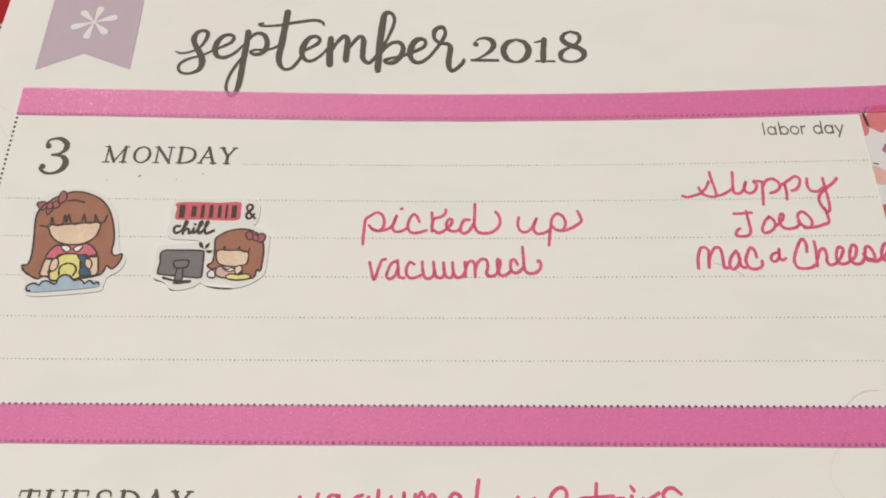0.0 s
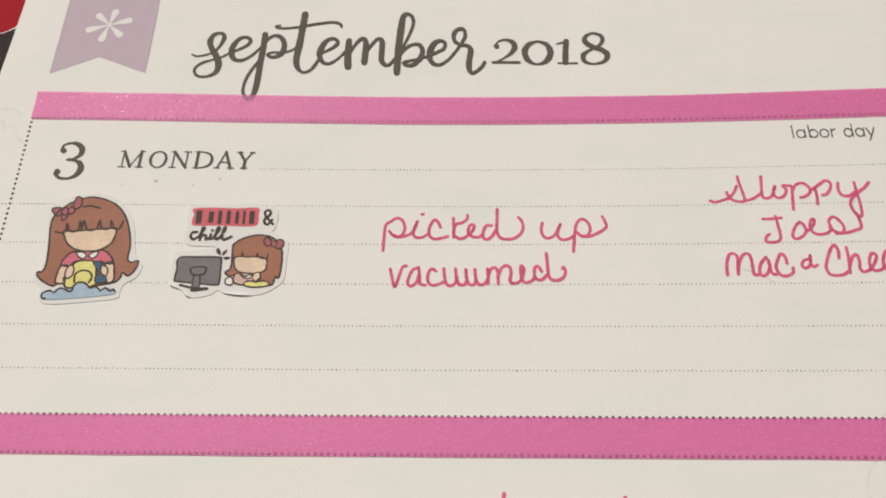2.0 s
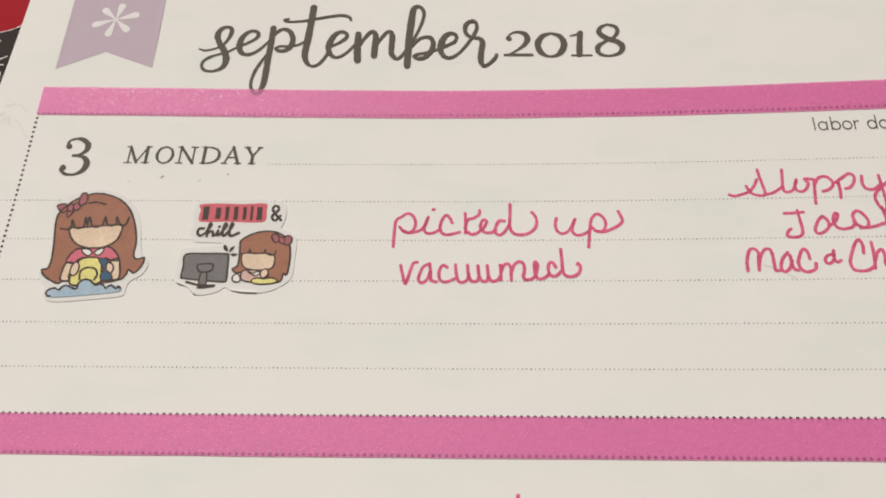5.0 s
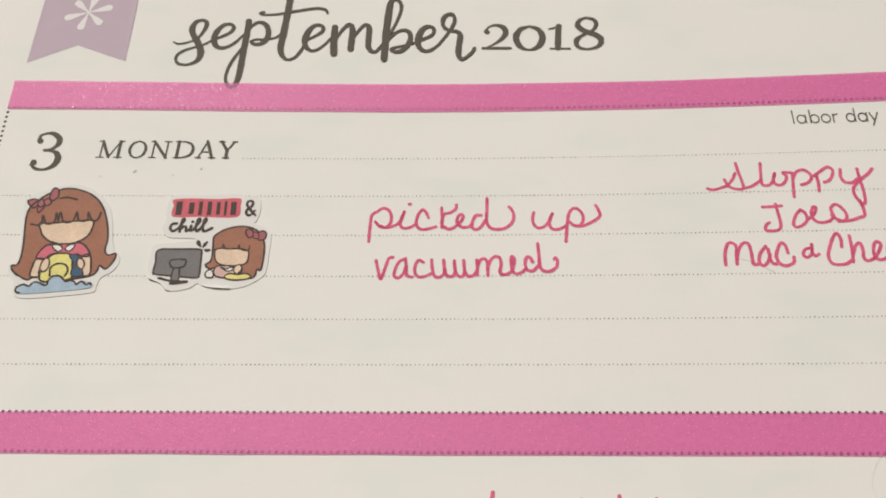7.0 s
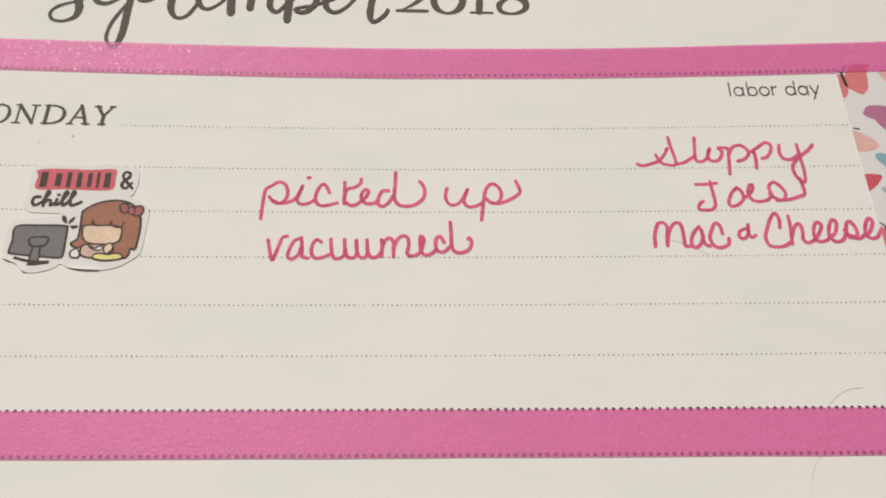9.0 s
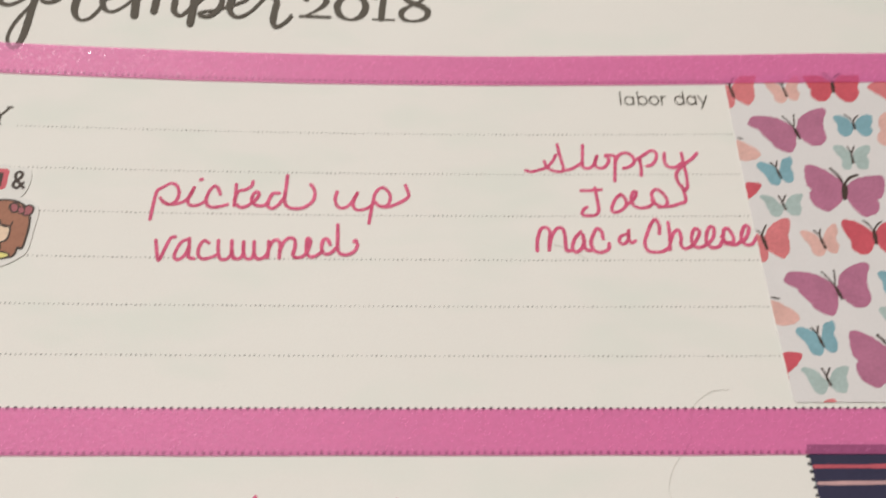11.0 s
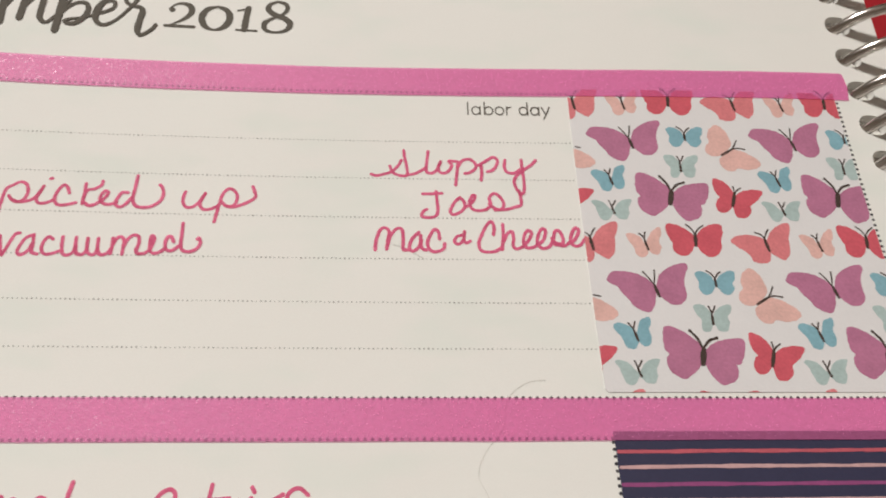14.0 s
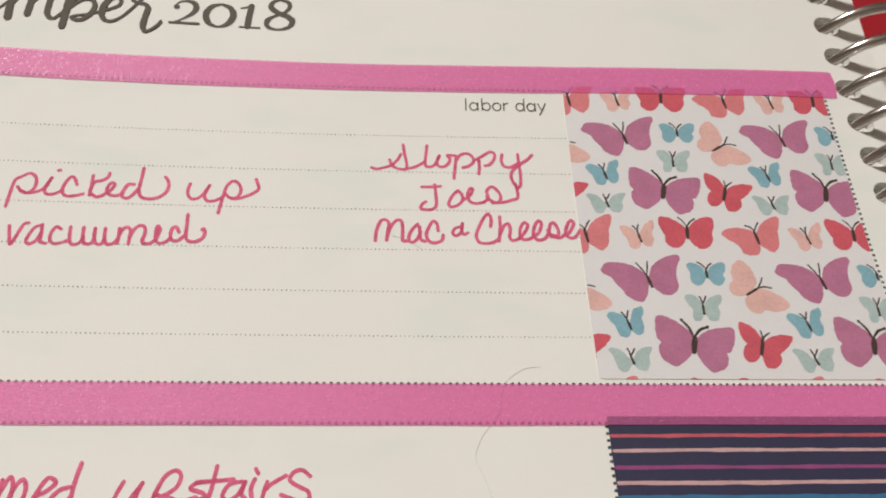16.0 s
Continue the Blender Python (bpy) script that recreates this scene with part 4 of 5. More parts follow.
# specks
SPECK = material("grey_speck", (0.42, 0.40, 0.385), 0.8, 0.1, 800, 5000, spec=0.05)
for x, y, r in ((18.6, -20.9, 0.22), (27.1, -20.45, 0.14), (14.3, -21.6, 0.1), (23.6, -21.4, 0.1)):
    sp = Ink(h=0.02)
    sp.stroke([(x - r * 0.4, y - r * 0.3), (x, y + r * 0.2), (x + r * 0.5, y + r * 0.5)], r * 1.2, rough=0.5)
    sp.done("speck", SPECK, page, "small grey speck")

# embossed curls in the paper: their shading is drawn as flat grey strokes
EMBOSS_SHADE = material("embossing_shade", (0.742, 0.734, 0.700), 0.8, 0.05, 800, 5000, spec=0.05)
for k, pts in enumerate(([(-4.6, -9.9), (-3.6, -9.6), (-2.6, -9.9), (-1.7, -10.8)], [(-4.9, -12.6), (-4.1, -11.6), (-3.6, -12.9)], [(-3.0, -12.2), (-2.1, -12.9), (-1.2, -14.4), (-0.6, -14.9)], [(-5.6, -11.3), (-4.6, -11.0)])):
    sm = Ink(h=0.015)
    sm.stroke(pts, 0.26 + 0.14 * (k % 2), rough=0.8)
    sm.done("emboss_line", EMBOSS_SHADE, page, "faint shading of an embossed mark, drawn as a grey line")

# ---- tapes ----
def strip(name, poly, h, mat, parent, label=""):
    return sheet(name, poly, h, 0.1, mat, parent, label, step=1.6)


def along(x0, y0, x1, y1, n):
    return [np.array((x0 + (x1 - x0) * i / n, y0 + (y1 - y0) * i / n)) for i in range(n)]


WB = 0.16
def glitter(tape, y0, y1, xa, xb, sag, seed):
    """Small flakes on the tape's face, each tilted its own way."""
    r = random.Random(seed)
    v, f = [], []
    for i in range(1700):
        x, y, a, w = r.uniform(xa + 0.4, xb - 0.4), r.uniform(y0 + 0.3, y1 - 0.3), r.uniform(0, math.pi), r.uniform(0.03, 0.06)
        y -= 4 * sag * max(0.0, x / 154) * (1 - x / 154)
        tx, ty = r.gauss(0, 0.10), r.gauss(0, 0.10)
        k = len(v)
        for q in range(5):
            dx, dy = w * math.cos(a + 1.2566 * q), w * math.sin(a + 1.2566 * q) * r.uniform(0.6, 1.0)
            v.append(at(x + dx, y + dy, WB + 0.014 + dx * tx + dy * ty))
        f.append((k, k + 1, k + 2, k + 3, k + 4))
    tagged(mesh_object("glitter", v, f, FLAKE, tape, "fine pale pink glitter flakes"), kind="stuff")


for y0, y1, xa, xb, sag, tilt in ((-11.28, -6.93, -0.1, 153.8, 0.28, 0.0), (-56.74, -52.22, -6.9, 153.8, 0.0, 0.05)):
    tape = thing("washi_tape", "glittery bright pink washi tape stuck across the page", "tape", "pink washi tapes")
    poly = along(xa, y0, xb - 0.1, y0, 70) + along(xb - 0.1, y0, xb + 0.25, (y0 + y1) / 2, 5) + along(xb + 0.25, (y0 + y1) / 2, xb, y1 - 0.25, 4) + along(xb, y1 - 0.25, xb - 0.3, y1, 2) + along(xb - 0.3, y1, xa, y1, 70) + along(xa, y1, xa, y0, 10)
    poly = [q - np.array((0.0, 4 * sag * max(0.0, q[0] / 154) * (1 - q[0] / 154))) for q in poly]
    poly = [q + np.array((0.04 * noise.noise((q[0], q[1], 3.0)), 0.05 * noise.noise((q[0] * 0.13, q[1] * 3, 5.0)))) for q in poly]
    # the lower tape runs a little downhill along its upper edge
    poly = [q + np.array((0.0, tilt * (1 - q[0] / 125) if q[1] > (y0 + y1) / 2 else 0.0)) for q in poly]
    strip("strip", poly, WB, WASHI, tape)
    glitter(tape, y0, y1, xa, xb, sag, 7 + int(tilt * 10))

# printed paper tape with coloured winged motifs
TX0, TX1, TY0, TY1 = 115.95, 151.75, -51.56, -10.35
pattern = thing("patterned_tape", "white paper tape printed with plum, red, peach and teal winged motifs", "tape")
poly = along(TX0 + 0.35, TY0, TX1, TY0, 24) + along(TX1, TY0, TX1, TY1, 26) + along(TX1, TY1, TX0, TY1, 24) + along(TX0, TY1, TX0, TY0 + 0.4, 26) + [np.array((TX0, TY0 + 0.4)), np.array((TX0 + 0.1, TY0 + 0.12))]
strip("strip", poly, 0.075, TAPE_WHITE, pattern)


class Motif:
    """Flat wings and dark strokes, drawn round their own middle."""

    def __init__(self):
        self.wings, self.strokes = [], []

    def wing(self, pts):
        c = spline(pts, True, 4)
        self.wings.append([q + np.array((noise.noise((q[0] * 1.9, q[1] * 1.9, 2.0)), noise.noise((q[0] * 1.9, q[1] * 1.9, 8.0)))) * 0.11 for q in c])

    def body(self, pts, w):
        self.strokes.append((pts, w))

    def put(self, x, y, colour):
        vs, fs, slots = [], [], []
        box = (TX0, TY0, TX1, TY1)
        for i, wg in enumerate(self.wings):
            poly = clip([q + np.array((x, y)) for q in wg], box)
            if len(poly) > 2:
                v, f = filled(poly, 0.085 + 0.003 * i)
                fs += [tuple(k + len(vs) for k in t) for t in f]
                slots += [0] * len(f)
                vs += v
        ink = Ink(x, y, 0.095)
        for pts, w in self.strokes:
            c = [q for q in spline(pts, steps=4) if TX0 + 0.1 < x + q[0] < TX1 - 0.1 and TY0 + 0.1 < y + q[1] < TY1 + 0.5]
            if len(c) < 3:
                continue
            n = len(c)
            if w < 0.3 and n == 4 * (len(pts) - 1) + 1:
                ink.dot(pts[-1][0], pts[-1][1], w * 0.72)
            ink.stroke([(*q, w * (0.85 + 0.3 * math.sin(math.pi * k / (n - 1)))) for k, q in enumerate(c)], steps=2)
        fs += [tuple(k + len(vs) for k in t) for t in ink.f]
        slots += [1] * len(ink.f)
        vs += ink.v
        if fs:
            mesh_object("motif", vs, fs, [MAT[colour], MAT["sepia"]], pattern, colour + " winged motif", slots=slots)


def motif_sail():
    m = Motif()
    m.wing([(-5.59, 1.49), (-4.92, 2.3), (-3.72, 2.49), (-2.28, 2.25), (-1.1, 1.65), (-0.32, 0.87), (-0.13, 0.09), (-0.2, -0.96), (-0.54, -1.91), (-1.07, -2.69), (-2, -2.62), (-2.99, -1.86), (-3.47, -1.01), (-4.11, -0.32), (-4.46, 0.46), (-5.29, 0.88)])
    m.wing([(0, 0.53), (0.62, 1.95), (1.79, 2.94), (3.21, 3.5), (3.95, 3.52), (4.16, 2.9), (3.67, 2.09), (3.32, 0.67), (3.44, -0.03), (3.41, -0.72), (2.94, -1.42), (2.22, -1.87), (1.37, -1.71), (0.59, -1.03), (0.09, -0.43)])
    m.body([(-0.14, 0.61), (0, 0), (0.19, -0.78)], 0.36)
    m.body([(-0.2, 0.7), (-0.67, 1.57), (-1.24, 2.36)], 0.17)
    m.body([(-0.19, 0.79), (0, 1.67), (0.11, 2.56)], 0.17)
    return m


def motif_small_teal():
    m = Motif()
    m.wing([(-2.29, 1.02), (-1.62, 1.47), (-0.85, 1.22), (-0.29, 0.52), (-0.12, -0.26), (-0.48, -1.15), (-1.22, -1.59), (-1.84, -1.34), (-2.1, -0.65), (-1.93, -0.03)])
    m.wing([(0.09, 0.09), (0.84, 1.08), (1.81, 1.54), (2.46, 1.38), (2.31, 0.49), (1.99, -0.05), (2.09, -0.75), (1.62, -1.37), (0.85, -1.56), (0.29, -0.96)])
    m.body([(0, 0.44), (0, 0), (-0.01, -0.53)], 0.3)
    m.body([(0.01, 0.53), (-0.34, 1.14), (-0.8, 1.49)], 0.17)
    m.body([(0.01, 0.53), (0.39, 1.07), (0.74, 1.34)], 0.17)
    return m


def motif_small_mint():
    m = Motif()
    m.wing([(-2, 1.59), (-1.31, 1.86), (-0.5, 1.44), (-0.06, 0.51), (-0.08, -0.51), (-0.52, -1.44), (-1.26, -1.54), (-1.51, -0.87), (-1.33, -0.19), (-1.78, 0.65)])
    m.wing([(0.13, 0.34), (0.63, 1.2), (1.6, 1.74), (2.39, 1.67), (2.17, 0.8), (1.7, 0.2), (1.8, -0.48), (1.44, -1.33), (0.75, -1.59), (0.18, -1.09)])
    m.body([(-0.06, 0.51), (-0.07, 0), (-0.1, -0.59)], 0.28)
    m.body([(-0.05, 0.59), (-0.11, 1.11), (-0.26, 1.53)], 0.17)
    m.body([(-0.05, 0.59), (0.25, 1.11), (0.47, 1.54)], 0.17)
    return m


def motif_tilted_teal():
    m = Motif()
    m.wing([(-2.57, 1.13), (-1.96, 1.48), (-0.99, 1.24), (-0.36, 0.58), (-0.04, -0.25), (-0.07, -1.08), (-0.56, -1.67), (-1.25, -1.51), (-1.66, -0.86), (-1.8, -0.2), (-2.37, 0.38)])
    m.wing([(-0.06, 0.08), (0.32, 1.43), (0.96, 2.03), (1.63, 2.21), (1.68, 1.45), (1.35, 0.6), (1.54, -0.15), (1.28, -1.06), (0.74, -1.4), (0.21, -1.08), (-0.07, -0.5)])
    m.body([(-0.3, 0.49), (-0.16, -0.09), (-0.02, -0.67)], 0.3)
    m.body([(-0.35, 0.66), (-0.58, 1.08), (-0.83, 1.41)], 0.17)
    m.body([(-0.35, 0.66), (-0.22, 1.17), (-0.09, 1.59)], 0.17)
    return m


def motif_broad():
    m = Motif()
    m.wing([(-4.06, 2.83), (-3.68, 3.51), (-2.95, 3.61), (-1.89, 3.03), (-0.74, 2.13), (0.04, 1.15), (-0.07, -0.41), (-0.8, -1.48), (-1.84, -2.3), (-2.59, -2.63), (-3.5, -2.16), (-4.08, -1.36), (-4.13, -0.22), (-3.78, 0.27), (-4.17, 1.01)])
    m.wing([(0.09, 0.16), (1.06, 1.33), (2.45, 1.93), (3.85, 2.12), (4.85, 2.05), (4.91, 1.23), (4.56, 0.07), (4.04, -0.84), (3.49, -1.09), (3.58, -1.82), (3.05, -2.79), (1.91, -3.29), (1.22, -3.21), (0.54, -2.26), (0.05, -0.98)])
    m.body([(0.2, 0.82), (0, 0), (-0.22, -0.9)], 0.62)
    m.body([(0.08, 0.98), (-0.25, 2.06), (-0.95, 3.05)], 0.28)
    m.body([(0.22, 0.99), (1, 1.83), (1.92, 2.17)], 0.28)
    return m


def motif_pale_mint():
    m = Motif()
    m.wing([(-2.59, 1.01), (-2, 1.26), (-1.13, 0.95), (-0.53, 0.23), (-0.14, -0.57), (-0.51, -1.29), (-1.1, -1.62), (-1.74, -1.23), (-1.93, -0.51), (-2.25, 0.37)])
    m.wing([(-0.04, -0.33), (0.58, 0.73), (1.36, 1.31), (2.35, 1.4), (2.19, 0.75), (1.82, 0.1), (1.85, -0.7), (1.42, -1.35), (0.72, -1.43), (0.21, -1.04)])
    m.body([(-0.17, 0.32), (-0.08, -0.09), (0.07, -0.57)], 0.26)
    m.body([(-0.17, 0.32), (-0.26, 0.72), (-0.42, 1.12)], 0.17)
    m.body([(-0.09, 0.4), (0.17, 0.81), (0.35, 1.13)], 0.17)
    return m


def motif_side_peach():
    m = Motif()
    m.wing([(-3.15, 0.19), (-2.58, 0.9), (-2.66, 1.69), (-2.34, 2.67), (-1.6, 3.48), (-0.92, 3.5), (-0.18, 2.63), (0.15, 1.57), (0.25, 0.52), (-0.6, -0.45), (-1.62, -1.16), (-2.58, -1.18), (-3.17, -0.76)])
    m.wing([(0.03, -0.26), (1.13, -0.33), (2.27, -0.91), (3.23, -1.66), (3.52, -2.43), (2.72, -3.04), (1.43, -3.24), (0.67, -3), (-0.22, -3.44), (-1.01, -3.37), (-1.61, -2.71), (-1.73, -1.77), (-1.07, -0.98)])
    m.body([(-1.31, -1.07), (-0.56, -0.62), (0.19, -0.17)], 0.3)
    m.body([(0.19, -0.17), (0.61, 0.44), (0.97, 1.15)], 0.17)
    m.body([(0.19, -0.17), (0.97, 0.02), (1.83, -0.14)], 0.17)
    return m


def motif_tilted_red():
    m = Motif()
    m.wing([(-2.27, 2.45), (-1.86, 2.71), (-1.05, 2.39), (-0.27, 1.57), (0.08, 0.41), (-0.23, -0.82), (-0.86, -1.81), (-1.72, -2.22), (-2.37, -1.91), (-2.43, -1.1), (-2.15, -0.36), (-1.71, 0.05), (-2.22, 0.79)])
    m.wing([(-0.1, -0.17), (0.78, 0.67), (2.03, 1.11), (3.26, 1.13), (3.76, 0.73), (3.06, -0.19), (2.27, -0.86), (1.82, -1.28), (1.83, -1.92), (1.24, -2.66), (0.39, -2.99), (-0.23, -2.6), (-0.4, -1.31)])
    m.body([(0.19, 0.58), (-0.05, -0.25), (-0.39, -1.23)], 0.42)
    m.body([(0.2, 0.66), (0.21, 1.08), (0.17, 1.57)], 0.17)
    m.body([(0.17, 0.5), (0.56, 1), (1.06, 1.34)], 0.17)
    return m


def motif_red():
    m = Motif()
    m.wing([(-3.34, 1.92), (-2.47, 2.17), (-1.36, 1.71), (-0.46, 0.94), (-0.01, -0.07), (-0.53, -1.39), (-1.42, -2.17), (-2.36, -2.1), (-2.93, -1.42), (-2.9, -0.42), (-3.24, 0.43)])
    m.wing([(0.04, 0.24), (1.21, 1.66), (2.56, 2.16), (3.44, 2.01), (3.47, 1.07), (3.01, -0.19), (2.97, -1.12), (2.3, -2.05), (1.35, -2.36), (0.61, -1.92), (0.04, -0.92)])
    m.body([(0.07, 0.79), (0, 0), (-0.09, -0.85)], 0.42)
    m.body([(0.02, 0.86), (-0.35, 1.57), (-0.82, 2.03)], 0.17)
    m.body([(0.17, 0.94), (0.62, 1.5), (1.18, 1.9)], 0.17)
    return m


def motif_coral():
    m = Motif()
    m.wing([(-4.31, 0.41), (-3.4, 1.13), (-1.83, 1.23), (-0.51, 0.85), (0, 0), (0.19, -1.31), (-0.02, -2.23), (-0.73, -2.61), (-2.05, -2.33), (-2.45, -1.34), (-3.7, -0.36)])
    m.wing([(0.09, 0.39), (0.97, 1.82), (2.08, 2.63), (3.08, 2.97), (3.47, 2.5), (2.99, 1.07), (2.76, -0.19), (2.57, -1.27), (1.81, -2.13), (0.99, -1.75), (0.12, -1)])
    m.body([(-0.11, 0.78), (0, 0), (0.14, -0.92)], 0.36)
    m.body([(-0.09, 0.86), (-0.48, 1.33), (-1.06, 1.55)], 0.17)
    m.body([(0, 0.94), (0.26, 1.49), (0.58, 1.97)], 0.17)
    return m


def motif_peach():
    m = Motif()
    m.wing([(-2.21, 1.22), (-1.49, 1.46), (-0.67, 1), (-0.12, 0.08), (0.14, -0.92), (-0.25, -1.68), (-0.94, -1.76), (-1.39, -1.16), (-1.54, -0.32), (-1.98, 0.44)])
    m.wing([(0.08, 0.08), (0.7, 1.41), (1.58, 2.2), (2.06, 2.21), (1.97, 1.19), (1.61, 0.25), (1.77, -0.52), (1.29, -1.36), (0.68, -1.37), (0.15, -0.84)])
    m.body([(-0.1, 0.7), (0, 0), (0.17, -0.69)], 0.26)
    m.body([(-0.15, 0.77), (-0.37, 1.16), (-0.61, 1.39)], 0.17)
    m.body([(-0.07, 0.85), (-0.02, 1.24), (0.1, 1.56)], 0.17)
    return m


MOTIFS = (
    (motif_sail, 123.35, -18.75, "plum"), (motif_small_teal, 130.4, -17.7, "teal"), (motif_small_mint, 129.2, -22.3, "mint"),
    (motif_tilted_teal, 120.3, -24.3, "teal"), (motif_broad, 127.2, -26.8, "plum"), (motif_pale_mint, 119.9, -28.5, "mint"),
    (motif_side_peach, 136.0, -19.4, "peach"), (motif_tilted_red, 135.05, -26.7, "red"), (motif_red, 129.2, -32.65, "red"),
    (motif_coral, 137.7, -33.2, "coral"), (motif_peach, 123.15, -33.3, "peach"),
)
for make, x, y, colour in MOTIFS:
    m = make()
    for i in (-1, 0, 1):
        for j in (-1, 0, 1, 2):
            px, py = x + 21.0 * i + 0.1 * j, y - 20.65 * j
            if TX0 - 6 < px < TX1 + 6 and TY0 - 4.5 < py < TY1 + 4.5:
                m.put(px, py - (0.3 if py < -50 else 0.0), colour)

# navy striped tape, cut along a printed dotted column rule
striped = thing("striped_tape", "navy washi tape with thin wavy coral and plum stripes", "tape")
SX0, SX1, SY0, SY1 = 116.10, 153.4, -97.0, -55.80
cut = [q + np.array((0.05 * noise.noise((q[0], q[1] * 1.7, 6.0)), 0.0)) for q in along(SX0 + 0.06, SY1, SX0 - 0.02, SY0, 60)]
poly = [np.array((SX1, SY1))] + cut + along(SX0, SY0, SX1, SY0, 20) + along(SX1, SY0, SX1, SY1, 26)
column = Ink(h=0.02)
y = -56.92
while y > -97.0:
    column.dot(116.0, y, 0.19 * rnd.uniform(0.92, 1.08), 10)
    y -= 0.738
column.done("dotted_border", DOT, page, "row of black dots")
strip("strip", poly, 0.075, NAVY, striped)
STRIPES = ((-57.90, 0.36, "stripe_coral"), (-59.47, 0.36, "stripe_pale"), (-61.26, 0.38, "stripe_plum"), (-62.84, 0.40, "stripe_pale"), (-64.45, 0.75, "stripe_blue"), (-66.2, 0.34, "stripe_coral"), (-67.9, 0.30, "stripe_plum"))
for n, (y, w, colour) in enumerate(STRIPES):
    ink = Ink(h=0.088)
    pts = []
    for k in range(26):
        x = SX0 + 0.3 + (SX1 - SX0 - 0.4) * k / 25
        wob = noise.noise((x * 0.35, n * 7.3, 0.5))
        pts.append((x, y + 0.06 * wob + 0.002 * (x - 118), w * (1 + 0.3 * noise.noise((x * 0.5, n * 3.1, 4.5)))))
    ink.stroke(pts, steps=3)
    ink.done("stripe", MAT[colour], striped, colour.replace("stripe_", "") + " wavy stripe")

# ---- stickers ----
def sticker(label, outline, origin, lift, step):
    st = thing("sticker", label, "sticker", "die-cut stickers")
    mid = np.mean([np.array(q) for q in outline], axis=0)
    poly = spline([mid + (np.array(q) - mid) * 0.978 + np.array(origin) for q in outline], True, 4)
    sheet("backing", poly, 0.13, 0.11, VINYL, st, "white die-cut vinyl backing", step=step, lift=lift)
    return st


def blot(st, pts, origin, colour, h, lift=None, name="printed_shape", line=0.2, label=""):
    """A plain coloured print with a dark outline."""
    p = [np.array(q) + np.array(origin) for q in pts]
    v, f = filled(spline(p, True, 3), h, 0.6, lift)
    ob = mesh_object(name, v, f, MAT[colour], st, label or colour.replace("_", " ") + " printed patch")
    if line:
        ink = Ink(0, 0, h + 0.004, lift)
        ink.stroke([tuple(q) for q in p], line, closed=True, steps=4, rough=0.3)
        ink.done("outline", MAT["sepia"], ob)
    return ob


def mark(st, name, label, origin, lift, h, width, *lines):
    """Dark printed lines."""
    ink = Ink(origin[0], origin[1], h, lift)
    for pts in lines:
        ink.stroke(pts, width, rough=0.3)
    return ink.done(name, MAT["sepia"], st, label)


def flat(x, y):
    """Thin vinyl, pressed down."""
    return -0.05


O1 = (6, -38)
ST1_OUTLINE = [(4.54, 15.31), (7.1, 15), (9.06, 13.81), (10.38, 12.3), (11.23, 10.11), (11.78, 7.42), (12.3, 5.89), (13.01, 5.32), (13.22, 4.27), (12.57, 2.97), (11.32, 2.12), (11.04, 0.92), (10.66, 0.16), (7.13, -0.3), (2.99, -0.66), (1.33, -0.4), (0.77, 0.52), (0.79, 1.44), (-0.11, 2.35), (-0.47, 3.63), (0.17, 4.16), (0.38, 5.47), (0.07, 8.12), (-0.46, 11.1), (-0.64, 12.98), (0.34, 13.93), (2.15, 14.79)]
ST1_HAIR = [(1.81, 13.47), (3.22, 14.23), (4.69, 14.58), (6.49, 14.26), (8.14, 13.44), (9.44, 12.06), (10.38, 10.1), (11, 7.68), (11.01, 5.88), (11.51, 5.25), (12.38, 5.47), (12.42, 4.73), (12.04, 3.87), (11.47, 3.38), (10.74, 3.83), (10.59, 3.16), (9.84, 2.43), (6.64, 1.89), (3.25, 2.25), (2.38, 1.91), (1.18, 2.44), (0.31, 3.07), (-0.03, 3.79), (0.61, 3.9), (0.84, 4.95), (0.7, 6.79), (0.37, 8.93), (0.15, 10.83), (0.51, 12.07)]
ST1_FACE = [(2.04, 9.62), (3.16, 9.57), (5.43, 9.81), (7.35, 9.96), (8.7, 9.95), (8.79, 8.87), (8.4, 7.79), (7.23, 6.98), (5.6, 6.7), (3.95, 7.08), (2.87, 7.87), (2.32, 8.81)]
ST1_SHIRT = [(2.77, 4.83), (2.95, 5.62), (3.59, 6.5), (4.52, 6.69), (6.67, 6.79), (7.73, 6.9), (8.72, 6.2), (9.29, 5.15), (8.35, 5.06), (7.7, 5.32), (6.87, 5.26), (5.63, 5.46), (4.46, 5.29), (3.77, 4.66)]
ST1_COLLAR = [(4.38, 6.56), (5.27, 6.56), (5.73, 6.09), (5.29, 5.69), (4.69, 6.03)]
ST1_COLLAR2 = [(7.05, 6.71), (6.36, 6.52), (6.03, 6.04), (6.64, 5.76), (7.09, 6.29)]
ST1_ARM = [(2.81, 4.65), (3.77, 4.66), (3.86, 3.93), (3.51, 2.94), (3.7, 2.33), (2.62, 2.37), (2.55, 3.4)]
ST1_HAND = [(3.58, 3.36), (3.66, 4.4), (4.14, 4.79), (4.54, 4.3), (4.52, 3.42), (4.08, 2.95)]
ST1_YELLOW = [(4.07, 1.74), (3.74, 2.89), (4.14, 4.06), (4.5, 5.11), (5.63, 5.46), (7, 5.21), (7.44, 3.7), (7.65, 2.16), (5.96, 1.76)]
ST1_RING = [(4.98, 2.44), (4.86, 3.5), (5.58, 4.05), (6.56, 3.9), (7.03, 3.18), (6.81, 2.41)]
ST1_BLUE = [(6.81, 5.21), (7.79, 5.22), (8.11, 4.49), (8.56, 3.45), (8.98, 2.56), (7.77, 2.36), (7.46, 3.13), (7.77, 3.7), (7.27, 4.48)]
